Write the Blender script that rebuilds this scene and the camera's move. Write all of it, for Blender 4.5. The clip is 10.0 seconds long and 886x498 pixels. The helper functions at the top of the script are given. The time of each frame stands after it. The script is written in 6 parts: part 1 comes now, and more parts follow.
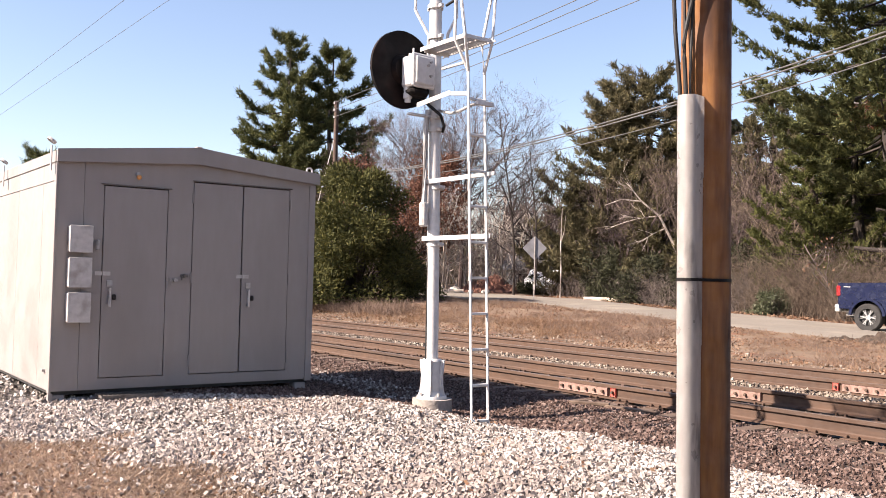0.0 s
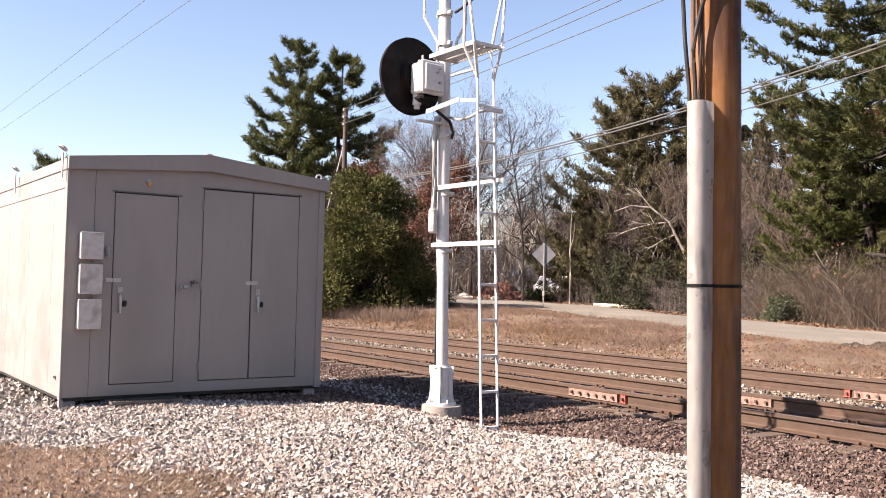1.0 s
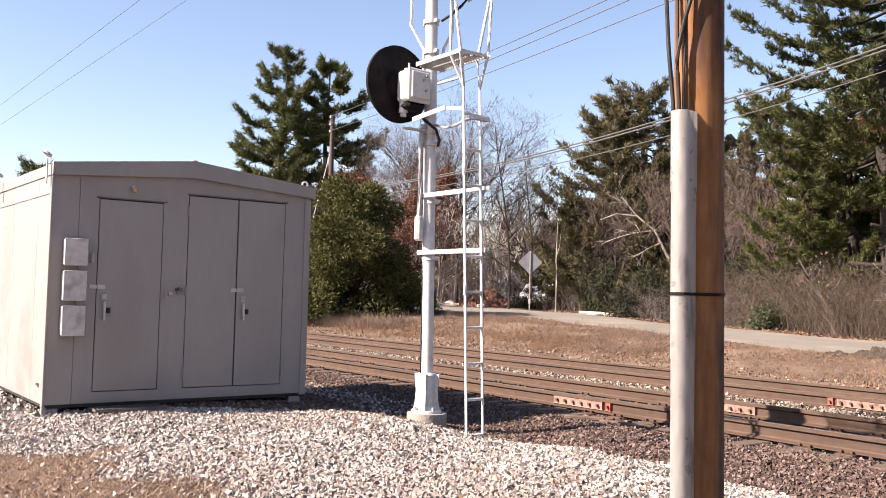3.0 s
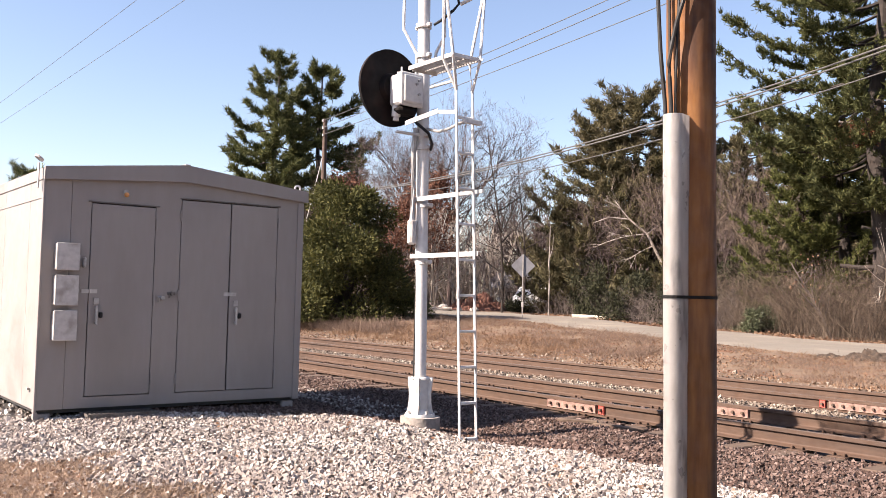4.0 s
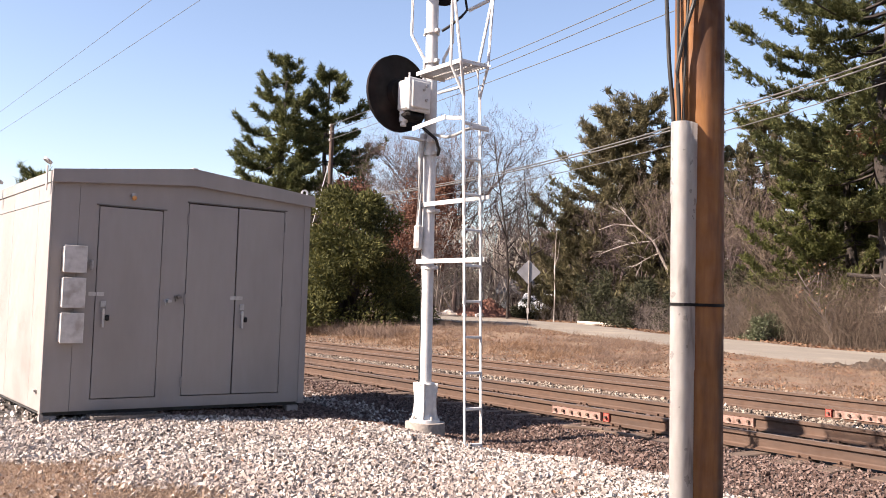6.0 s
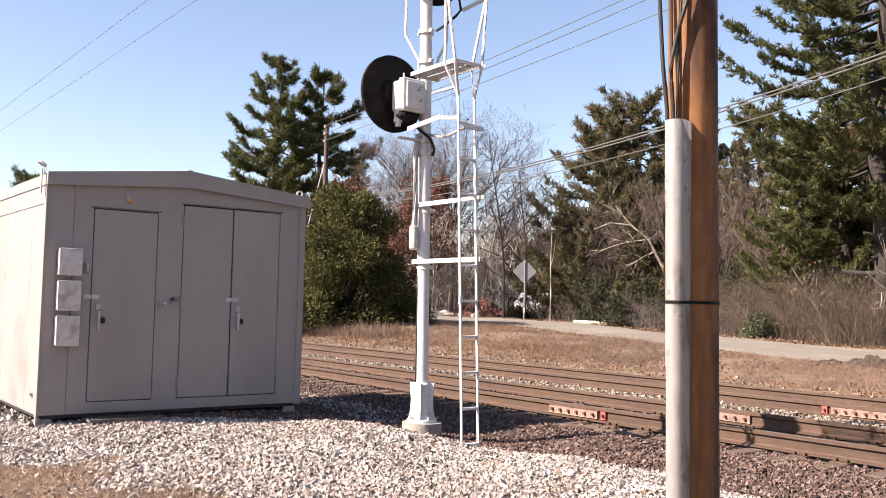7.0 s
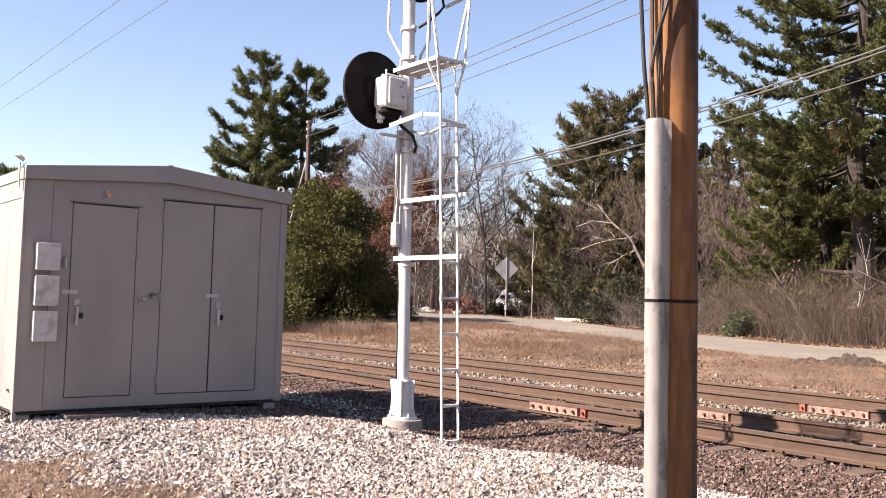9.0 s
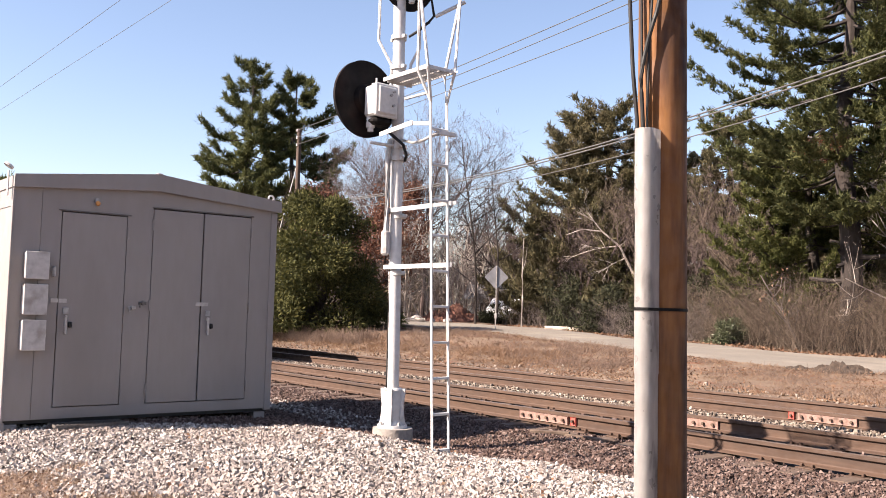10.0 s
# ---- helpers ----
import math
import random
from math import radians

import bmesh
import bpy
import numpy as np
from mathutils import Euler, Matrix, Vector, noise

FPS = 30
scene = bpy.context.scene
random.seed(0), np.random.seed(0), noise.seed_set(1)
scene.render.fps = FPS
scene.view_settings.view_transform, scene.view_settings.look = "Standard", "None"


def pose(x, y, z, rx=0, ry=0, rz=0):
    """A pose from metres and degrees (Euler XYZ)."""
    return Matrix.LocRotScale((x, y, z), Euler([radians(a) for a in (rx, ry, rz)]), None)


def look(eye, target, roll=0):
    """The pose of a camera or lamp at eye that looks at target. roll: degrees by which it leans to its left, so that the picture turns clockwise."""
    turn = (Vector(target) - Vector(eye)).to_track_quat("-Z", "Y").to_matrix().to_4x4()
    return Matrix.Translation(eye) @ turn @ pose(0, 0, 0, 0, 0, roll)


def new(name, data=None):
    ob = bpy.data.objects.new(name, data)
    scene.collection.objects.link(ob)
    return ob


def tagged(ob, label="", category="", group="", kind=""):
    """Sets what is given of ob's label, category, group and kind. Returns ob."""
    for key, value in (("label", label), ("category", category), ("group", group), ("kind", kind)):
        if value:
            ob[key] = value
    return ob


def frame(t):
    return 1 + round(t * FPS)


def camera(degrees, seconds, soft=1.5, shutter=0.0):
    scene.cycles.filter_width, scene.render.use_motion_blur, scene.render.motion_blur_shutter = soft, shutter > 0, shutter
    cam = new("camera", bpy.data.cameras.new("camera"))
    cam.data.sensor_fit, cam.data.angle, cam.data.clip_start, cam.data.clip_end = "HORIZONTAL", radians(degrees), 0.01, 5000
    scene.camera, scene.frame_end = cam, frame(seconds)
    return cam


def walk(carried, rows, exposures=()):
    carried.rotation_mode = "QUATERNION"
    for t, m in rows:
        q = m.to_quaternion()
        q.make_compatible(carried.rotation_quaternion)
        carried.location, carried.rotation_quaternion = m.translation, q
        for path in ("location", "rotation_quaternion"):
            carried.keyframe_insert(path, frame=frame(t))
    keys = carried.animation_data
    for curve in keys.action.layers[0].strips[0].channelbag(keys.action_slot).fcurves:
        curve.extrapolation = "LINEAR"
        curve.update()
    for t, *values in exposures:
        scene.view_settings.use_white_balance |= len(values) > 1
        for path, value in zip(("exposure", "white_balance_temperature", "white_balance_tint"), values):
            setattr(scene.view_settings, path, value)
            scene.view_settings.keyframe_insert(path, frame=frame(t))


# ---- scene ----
cam = camera(52.17, 10.0, soft=0.9)
PATH = [
    (0, -0.019, 0.006, 1.351, 91.989, -1.334, 53.409),
    (0.5, -0.019, 0.006, 1.350, 92.348, -1.429, 53.926),
    (1, -0.019, 0.003, 1.350, 92.384, -1.293, 53.986),
    (1.5, -0.013, 0.004, 1.351, 92.381, -1.454, 53.998),
    (2, -0.014, 0.005, 1.351, 92.581, -1.562, 53.583),
    (3.5, -0.002, 0.002, 1.350, 93.001, -1.360, 52.922),
    (4, -0.004, 0.001, 1.350, 93.125, -1.302, 52.683),
    (4.5, -0.000, -0.000, 1.350, 93.225, -1.371, 52.762),
    (5, -0.003, -0.001, 1.350, 93.350, -1.650, 52.891),
    (5.5, -0.006, -0.008, 1.351, 93.448, -1.902, 53.059),
    (7, 0.000, -0.010, 1.347, 93.486, -1.319, 52.769),
    (7.5, -0.003, 0.002, 1.347, 93.401, -1.309, 52.653),
    (8, -0.000, 0.004, 1.346, 93.266, -1.418, 52.524),
    (8.5, -0.002, 0.004, 1.346, 93.219, -1.428, 52.169),
    (9, 0.003, -0.000, 1.349, 93.320, -1.617, 51.629),
    (9.5, 0.008, -0.009, 1.350, 93.547, -1.652, 51.270),
    (10, 0.010, -0.009, 1.351, 93.860, -1.559, 50.998),
]
walk(cam, [(t, pose(x, y, z, rx, ry, rz)) for t, x, y, z, rx, ry, rz in PATH], exposures=((0.0, 1.80, 6850.0, 21.0), (10.0, 1.80, 6850.0, 21.0)))

# ---- light ----
SUN_TO = Vector((0.44, 1.26, -1.0))          # the way sunlight travels
world = bpy.data.worlds.new("sky")
world.use_nodes = True
scene.world = world
wn = world.node_tree.nodes
sky = wn.new("ShaderNodeTexSky")
sky.sky_type, sky.sun_disc = "NISHITA", False
sky.sun_elevation = math.asin(-SUN_TO.normalized().z)
sky.sun_rotation = math.atan2(-SUN_TO.x, -SUN_TO.y)
sky.air_density, sky.dust_density, sky.ozone_density = 1.0, 0.6, 1.2
wn["Background"].inputs["Strength"].default_value = 0.066
world.node_tree.links.new(sky.outputs[0], wn["Background"].inputs["Color"])
sun_data = bpy.data.lights.new("sun", "SUN")
sun_data.energy, sun_data.angle, sun_data.color = 5.0, radians(0.53), (1.0, 0.925, 0.79)
sun = new("sun", sun_data)
sun.matrix_world = look((0, 0, 30), Vector((0, 0, 30)) + SUN_TO)

# ---- materials ----
def mix_color(nt, a, b, fac):
    m = nt.nodes.new("ShaderNodeMix")
    m.data_type = "RGBA"
    for sock, val in ((m.inputs[6], a), (m.inputs[7], b), (m.inputs[0], fac)):
        if hasattr(val, "is_linked"):
            nt.links.new(val, sock)
        else:
            sock.default_value = val if isinstance(val, float) else (*val, 1.0)
    return m.outputs[2]


def noise_fac(nt, scale, lo=0.35, hi=0.65, detail=6.0, stretch=None, seed=0.0):
    co = nt.nodes.new("ShaderNodeTexCoord").outputs["Object"]
    mp = nt.nodes.new("ShaderNodeMapping")
    mp.inputs["Location"].default_value = (seed, seed * 1.7, seed * 0.6)
    mp.inputs["Scale"].default_value = stretch or (1, 1, 1)
    nt.links.new(co, mp.inputs["Vector"])
    n = nt.nodes.new("ShaderNodeTexNoise")
    n.inputs["Scale"].default_value, n.inputs["Detail"].default_value = scale, detail
    nt.links.new(mp.outputs[0], n.inputs["Vector"])
    r = nt.nodes.new("ShaderNodeMapRange")
    r.inputs["From Min"].default_value, r.inputs["From Max"].default_value = lo, hi
    nt.links.new(n.outputs["Fac"], r.inputs["Value"])
    return r.outputs[0]


def surface(name, base, grain, stain=None, scale=40.0, stain_scale=3.0, rough=0.7, metal=0.0, bump=0.2, bump_scale=None,
            stretch=None, stain_lo=0.5, stain_hi=0.7, rough_var=0.15):
    """A painted, wooden, metal or stone surface: base and grain colour at a fine scale, stains at a coarse one, and relief."""
    mat = bpy.data.materials.new(name)
    mat.use_nodes = True
    nt = mat.node_tree
    bsdf = nt.nodes["Principled BSDF"]
    col = mix_color(nt, base, grain, noise_fac(nt, scale, stretch=stretch))
    if stain:
        col = mix_color(nt, col, stain, noise_fac(nt, stain_scale, stain_lo, stain_hi, stretch=stretch, seed=3.1))
    nt.links.new(col, bsdf.inputs["Base Color"])
    bsdf.inputs["Metallic"].default_value = metal
    rr = nt.nodes.new("ShaderNodeMapRange")
    rr.inputs["To Min"].default_value, rr.inputs["To Max"].default_value = rough - rough_var, min(1.0, rough + rough_var)
    nt.links.new(noise_fac(nt, stain_scale * 2.3, seed=7.7), rr.inputs["Value"])
    nt.links.new(rr.outputs[0], bsdf.inputs["Roughness"])
    if bump:
        b = nt.nodes.new("ShaderNodeBump")
        b.inputs["Strength"].default_value, b.inputs["Distance"].default_value = bump, 0.01
        nt.links.new(noise_fac(nt, bump_scale or scale, 0.2, 0.8, stretch=stretch, seed=1.3), b.inputs["Height"])
        nt.links.new(b.outputs[0], bsdf.inputs["Normal"])
    return mat


def pieces(name, colors, rough=0.9, translucent=0.0, per_object=False, bump=0.0, patch=None, patch_scale=0.3):
    """Loose pieces (stones, leaves, needles): each island takes its colour from a ramp; patch: a second tint in wide patches."""
    mat = bpy.data.materials.new(name)
    mat.use_nodes = True
    nt = mat.node_tree
    bsdf = nt.nodes["Principled BSDF"]
    src = nt.nodes.new("ShaderNodeObjectInfo").outputs["Random"] if per_object else nt.nodes.new("ShaderNodeNewGeometry").outputs["Random Per Island"]
    ramp = nt.nodes.new("ShaderNodeValToRGB")
    nt.links.new(src, ramp.inputs[0])
    els = ramp.color_ramp.elements
    while len(els) < len(colors):
        els.new(0.5)
    for i, c in enumerate(colors):
        els[i].position, els[i].color = i / (len(colors) - 1), (*c, 1)
    col = ramp.outputs[0]
    if patch:
        col = mix_color(nt, col, patch, noise_fac(nt, patch_scale, 0.45, 0.75))
    nt.links.new(col, bsdf.inputs["Base Color"])
    bsdf.inputs["Roughness"].default_value = rough
    bsdf.inputs["Specular IOR Level"].default_value = 0.3
    if bump:
        b = nt.nodes.new("ShaderNodeBump")
        b.inputs["Strength"].default_value, b.inputs["Distance"].default_value = bump, 0.01
        nt.links.new(noise_fac(nt, 90.0, 0.2, 0.8), b.inputs["Height"])
        nt.links.new(b.outputs[0], bsdf.inputs["Normal"])
    if translucent:
        tr = nt.nodes.new("ShaderNodeBsdfTranslucent")
        nt.links.new(col, tr.inputs["Color"])
        mx = nt.nodes.new("ShaderNodeMixShader")
        mx.inputs[0].default_value = translucent
        nt.links.new(bsdf.outputs[0], mx.inputs[1])
        nt.links.new(tr.outputs[0], mx.inputs[2])
        nt.links.new(mx.outputs[0], nt.nodes["Material Output"].inputs[0])
    return mat


def ground_material():
    mat = bpy.data.materials.new("ground_soil")
    mat.use_nodes = True
    nt = mat.node_tree
    bsdf = nt.nodes["Principled BSDF"]
    geo = nt.nodes.new("ShaderNodeNewGeometry")
    sep = nt.nodes.new("ShaderNodeSeparateXYZ")
    nt.links.new(geo.outputs["Position"], sep.inputs[0])
    wob = nt.nodes.new("ShaderNodeMath")
    wob.operation = "MULTIPLY_ADD"
    nt.links.new(noise_fac(nt, 0.9, 0.2, 0.8), wob.inputs[0])
    wob.inputs[1].default_value = 1.4
    nt.links.new(sep.outputs["Y"], wob.inputs[2])

    def band(lo, hi):
        r = nt.nodes.new("ShaderNodeMapRange")
        r.inputs["From Min"].default_value, r.inputs["From Max"].default_value = lo, hi
        nt.links.new(wob.outputs[0], r.inputs["Value"])
        return r.outputs[0]
    # near-black base: shade in the gaps between pad stones, put into the colour
    shaded_grit = mix_color(nt, (0.043, 0.036, 0.030), (0.022, 0.018, 0.015), noise_fac(nt, 30.0))
    ballast = mix_color(nt, (0.061, 0.040, 0.030), (0.032, 0.022, 0.017), noise_fac(nt, 35.0))
    soil = mix_color(nt, (0.146, 0.095, 0.062), (0.073, 0.044, 0.029), noise_fac(nt, 28.0, 0.4, 0.6))
    soil = mix_color(nt, soil, (0.083, 0.048, 0.030), noise_fac(nt, 5.0, 0.45, 0.65))
    soil = mix_color(nt, soil, (0.171, 0.120, 0.082), noise_fac(nt, 0.6, 0.45, 0.65, seed=5.0))
    soil = mix_color(nt, soil, (0.152, 0.060, 0.029), noise_fac(nt, 1.3, 0.58, 0.72, seed=9.0))
    yard = mix_color(nt, (0.235, 0.158, 0.125), (0.130, 0.080, 0.064), noise_fac(nt, 14.0, seed=3.0))
    yard = mix_color(nt, yard, (0.28, 0.210, 0.165), noise_fac(nt, 2.5, 0.5, 0.7, seed=4.0))
    east = nt.nodes.new("ShaderNodeMapRange")
    east.inputs["From Min"].default_value, east.inputs["From Max"].default_value = -8.0, -7.5
    nt.links.new(sep.outputs["X"], east.inputs["Value"])
    inner = nt.nodes.new("ShaderNodeMath")
    inner.operation = "MULTIPLY"
    nt.links.new(band(3.2, 2.6), inner.inputs[0])
    nt.links.new(east.outputs[0], inner.inputs[1])
    shaded_grit = mix_color(nt, shaded_grit, yard, inner.outputs[0])
    col = mix_color(nt, shaded_grit, ballast, band(7.1, 7.6))
    col = mix_color(nt, col, soil, band(16.2, 17.0))
    nt.links.new(col, bsdf.inputs["Base Color"])
    bsdf.inputs["Roughness"].default_value = 0.95
    b = nt.nodes.new("ShaderNodeBump")
    b.inputs["Strength"].default_value, b.inputs["Distance"].default_value = 0.6, 0.03
    nt.links.new(noise_fac(nt, 22.0, 0.2, 0.8), b.inputs["Height"])
    nt.links.new(b.outputs[0], bsdf.inputs["Normal"])
    return mat


M_GROUND = ground_material()
M_ROAD = surface("worn_asphalt", (0.174, 0.152, 0.126), (0.137, 0.120, 0.100), (0.207, 0.178, 0.144), scale=60, stain_scale=0.5, rough=0.9, bump=0.25)
M_SHED = surface("grey_shed_paint", (0.258, 0.232, 0.222), (0.246, 0.221, 0.211), (0.217, 0.193, 0.184), scale=14, stain_scale=1.3, rough=0.5, bump=0.04,
                 stretch=(1, 1, 0.25))
M_SHED_DARK = surface("shed_dark_gap", (0.03, 0.028, 0.027), (0.02, 0.02, 0.02), rough=0.8)
M_BOX = surface("galvanised_box", (0.50, 0.475, 0.455), (0.42, 0.395, 0.38), (0.31, 0.275, 0.25), scale=18, stain_scale=7, rough=0.5, bump=0.05)
M_STEEL = surface("dull_steel", (0.42, 0.41, 0.40), (0.35, 0.34, 0.335), (0.27, 0.25, 0.235), scale=30, stain_scale=8, rough=0.5, metal=0.5, bump=0.05)
M_WHITE = surface("aluminium_paint", (0.56, 0.55, 0.54), (0.49, 0.48, 0.475), (0.40, 0.37, 0.345), scale=25, stain_scale=4, rough=0.45, bump=0.05,
                  stain_lo=0.56, stain_hi=0.8)
M_BLACK = surface("black_signal_paint", (0.007, 0.006, 0.006), (0.010, 0.008, 0.008), (0.022, 0.012, 0.010), scale=20, stain_scale=3, rough=0.75, bump=0.03)
M_BLACK.node_tree.nodes["Principled BSDF"].inputs["Specular IOR Level"].default_value = 0.15
M_CABLE = surface("black_cable", (0.007, 0.0065, 0.0065), (0.011, 0.010, 0.010), rough=0.75, bump=0.02)
M_WIRE = surface("grey_wire", (0.10, 0.095, 0.09), (0.06, 0.06, 0.06), rough=0.6, bump=0)
M_CONCRETE = surface("concrete", (0.300, 0.262, 0.232), (0.225, 0.195, 0.173), (0.165, 0.135, 0.112), scale=30, stain_scale=4, rough=0.9, bump=0.3)
M_POLE = surface("treated_pole_wood", (0.215, 0.092, 0.026), (0.130, 0.049, 0.015), (0.032, 0.012, 0.006), scale=22, stain_scale=5.0, rough=0.8, bump=0.12,
                 stretch=(1, 1, 0.16), stain_lo=0.48, stain_hi=0.68)
M_OLDPOLE = surface("weathered_pole", (0.085, 0.055, 0.042), (0.055, 0.035, 0.026), scale=9, rough=0.9, bump=0.3, stretch=(1, 1, 0.1))
M_GUARD = surface("zinc_cable_guard", (0.561, 0.535, 0.518), (0.476, 0.451, 0.433), (0.187, 0.166, 0.153), scale=26, stain_scale=6, rough=0.42, metal=0.25, bump=0.12,
                  stretch=(1, 1, 0.3), stain_lo=0.58, stain_hi=0.7)
M_RAIL = surface("rusty_rail_steel", (0.076, 0.041, 0.025), (0.054, 0.029, 0.018), (0.039, 0.022, 0.015), scale=30, stain_scale=3, rough=0.75, metal=0.0, bump=0.12,
                 stretch=(0.15, 1, 1))
M_RAILTOP = surface("worn_rail_head", (0.208, 0.160, 0.132), (0.160, 0.120, 0.100), rough=0.4, metal=0.5, scale=25, bump=0.02, stretch=(0.05, 1, 1))
M_REDPAINT = surface("faded_red_joint", (0.256, 0.160, 0.132), (0.200, 0.116, 0.094), (0.096, 0.060, 0.044), scale=35, stain_scale=9, rough=0.8, bump=0.1)
M_BRIGHTRED = surface("bright_red_paint", (0.408, 0.076, 0.055), (0.306, 0.064, 0.047), scale=40, rough=0.7, bump=0.05)
M_TIE = surface("creosoted_timber", (0.098, 0.064, 0.045), (0.060, 0.039, 0.028), (0.150, 0.105, 0.075), scale=22, stain_scale=3, rough=0.9, bump=0.4, stretch=(1, 0.1, 1))
M_BARK = surface("pine_bark", (0.034, 0.025, 0.021), (0.018, 0.013, 0.011), scale=6, stain_scale=1.5, rough=0.95, bump=0.6, stretch=(1, 1, 0.35))
M_PALEBARK = surface("pale_bark", (0.40, 0.35, 0.31), (0.24, 0.20, 0.17), (0.13, 0.10, 0.085), scale=5, stain_scale=1.6, rough=0.9, bump=0.3)
M_GREYTWIG = pieces("bare_twigs", [(0.064, 0.050, 0.045), (0.105, 0.084, 0.075), (0.150, 0.124, 0.111)])
M_DARKTWIG = pieces("dark_twigs", [(0.022, 0.017, 0.015), (0.035, 0.027, 0.024), (0.05, 0.04, 0.034)])
M_BRUSH = pieces("brush_twigs", [(0.042, 0.030, 0.023), (0.075, 0.054, 0.041), (0.115, 0.085, 0.064), (0.165, 0.128, 0.098)])
M_NEEDLE = pieces("pine_needles", [(0.034, 0.043, 0.016), (0.075, 0.084, 0.030), (0.140, 0.142, 0.054)], translucent=0.28, patch=(0.056, 0.059, 0.023), patch_scale=0.9)
M_NEEDLE2 = pieces("olive_needles", [(0.046, 0.043, 0.021), (0.098, 0.087, 0.043), (0.175, 0.150, 0.080)], translucent=0.3, patch=(0.100, 0.080, 0.052), patch_scale=0.6)
M_MAUVETWIG = pieces("mauve_brown_twigs", [(0.050, 0.036, 0.033), (0.085, 0.061, 0.057), (0.14, 0.103, 0.097)])
M_SAPGREEN = pieces("young_pine_needles", [(0.036, 0.042, 0.012), (0.070, 0.078, 0.022), (0.115, 0.118, 0.036)], translucent=0.25)
# darker evergreen leaves for the undergrowth: the wood's shade is in their colour
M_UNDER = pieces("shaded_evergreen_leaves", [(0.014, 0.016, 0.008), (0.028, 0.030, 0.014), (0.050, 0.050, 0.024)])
M_CEDAR = pieces("evergreen_leaves", [(0.028, 0.031, 0.009), (0.056, 0.059, 0.017), (0.110, 0.104, 0.031)], translucent=0.22)
M_RHODO = pieces("broad_leaves", [(0.022, 0.028, 0.013), (0.05, 0.058, 0.028), (0.10, 0.11, 0.062)], rough=0.5)
M_REDLEAF = pieces("dead_oak_leaves", [(0.075, 0.032, 0.022), (0.13, 0.058, 0.039), (0.19, 0.095, 0.062)], translucent=0.3)
M_DEADNEEDLE = pieces("dead_red_needles", [(0.060, 0.020, 0.010), (0.115, 0.042, 0.018)], translucent=0.3)
M_LITTER = pieces("fallen_leaves", [(0.080, 0.040, 0.024), (0.136, 0.068, 0.040), (0.176, 0.104, 0.064), (0.216, 0.152, 0.104)])
M_DRYGRASS = pieces("dry_grass", [(0.13, 0.070, 0.040), (0.20, 0.118, 0.070), (0.27, 0.180, 0.118)], translucent=0.2)
M_STRAW = pieces("straw_grass", [(0.16, 0.105, 0.074), (0.27, 0.190, 0.138), (0.38, 0.290, 0.215)], translucent=0.2)
M_WEED = pieces("dry_weeds", [(0.105, 0.070, 0.053), (0.165, 0.113, 0.086), (0.23, 0.165, 0.128)], translucent=0.15)
M_TANSTONE = pieces("tan_stone", [(0.076, 0.056, 0.044), (0.144, 0.110, 0.087), (0.220, 0.179, 0.144), (0.319, 0.274, 0.228)], bump=0.3)
M_GRATE = surface("dull_grating_steel", (0.16, 0.145, 0.135), (0.11, 0.10, 0.092), (0.08, 0.06, 0.05), scale=30, stain_scale=8, rough=0.6, metal=0.3, bump=0.05)
M_STONE = pieces("crushed_stone", [(0.060, 0.048, 0.044), (0.205, 0.175, 0.158), (0.360, 0.320, 0.290), (0.53, 0.49, 0.45)], bump=0.3, patch=(0.27, 0.220, 0.195), patch_scale=0.5)
M_BALLAST = pieces("brown_ballast", [(0.042, 0.025, 0.020), (0.078, 0.048, 0.039), (0.125, 0.083, 0.070), (0.20, 0.148, 0.130)], bump=0.3)
M_DIRT = surface("dug_soil", (0.05, 0.033, 0.023), (0.024, 0.016, 0.011), scale=9, rough=1.0, bump=0.8)
M_TRUCK = surface("dark_blue_car_paint", (0.006, 0.009, 0.032), (0.005, 0.008, 0.028), scale=10, rough=0.25, bump=0, rough_var=0.05)
M_RUBBER = surface("tyre_rubber", (0.024, 0.023, 0.022), (0.017, 0.016, 0.016), scale=30, rough=0.9, bump=0.2)
M_ALLOY = surface("alloy_wheel", (0.46, 0.455, 0.45), (0.40, 0.395, 0.39), rough=0.35, metal=0.6, bump=0)
M_DARKPLASTIC = surface("dark_plastic", (0.03, 0.03, 0.03), (0.02, 0.02, 0.02), rough=0.6, bump=0)
M_TAIL = surface("tail_lamp_red", (0.34, 0.014, 0.016), (0.28, 0.011, 0.013), rough=0.2, bump=0)
M_CHROME = surface("chrome_bumper", (0.70, 0.69, 0.68), (0.62, 0.61, 0.6), rough=0.3, metal=0.7, bump=0)
M_GLASS = surface("dark_window_glass", (0.02, 0.022, 0.025), (0.02, 0.02, 0.022), rough=0.08, bump=0, rough_var=0.03)
M_SIGN = surface("sign_back_metal", (0.20, 0.20, 0.215), (0.17, 0.17, 0.185), (0.14, 0.135, 0.14), scale=10, stain_scale=3, rough=0.5, metal=0.2, bump=0.02)
M_SIGNPOST = surface("galvanised_post", (0.40, 0.37, 0.34), (0.30, 0.27, 0.25), scale=14, rough=0.6, metal=0.3, bump=0.1)
M_AMBER = surface("amber_glass", (0.62, 0.30, 0.10), (0.5, 0.22, 0.07), rough=0.2, bump=0)
M_LOCO = surface("locomotive_paint", (0.10, 0.09, 0.10), (0.08, 0.075, 0.08), (0.06, 0.05, 0.045), scale=5, stain_scale=1, rough=0.5, bump=0.02)
M_LOG = surface("cut_log_wood", (0.60, 0.51, 0.43), (0.45, 0.36, 0.29), scale=8, rough=0.9, bump=0.3)
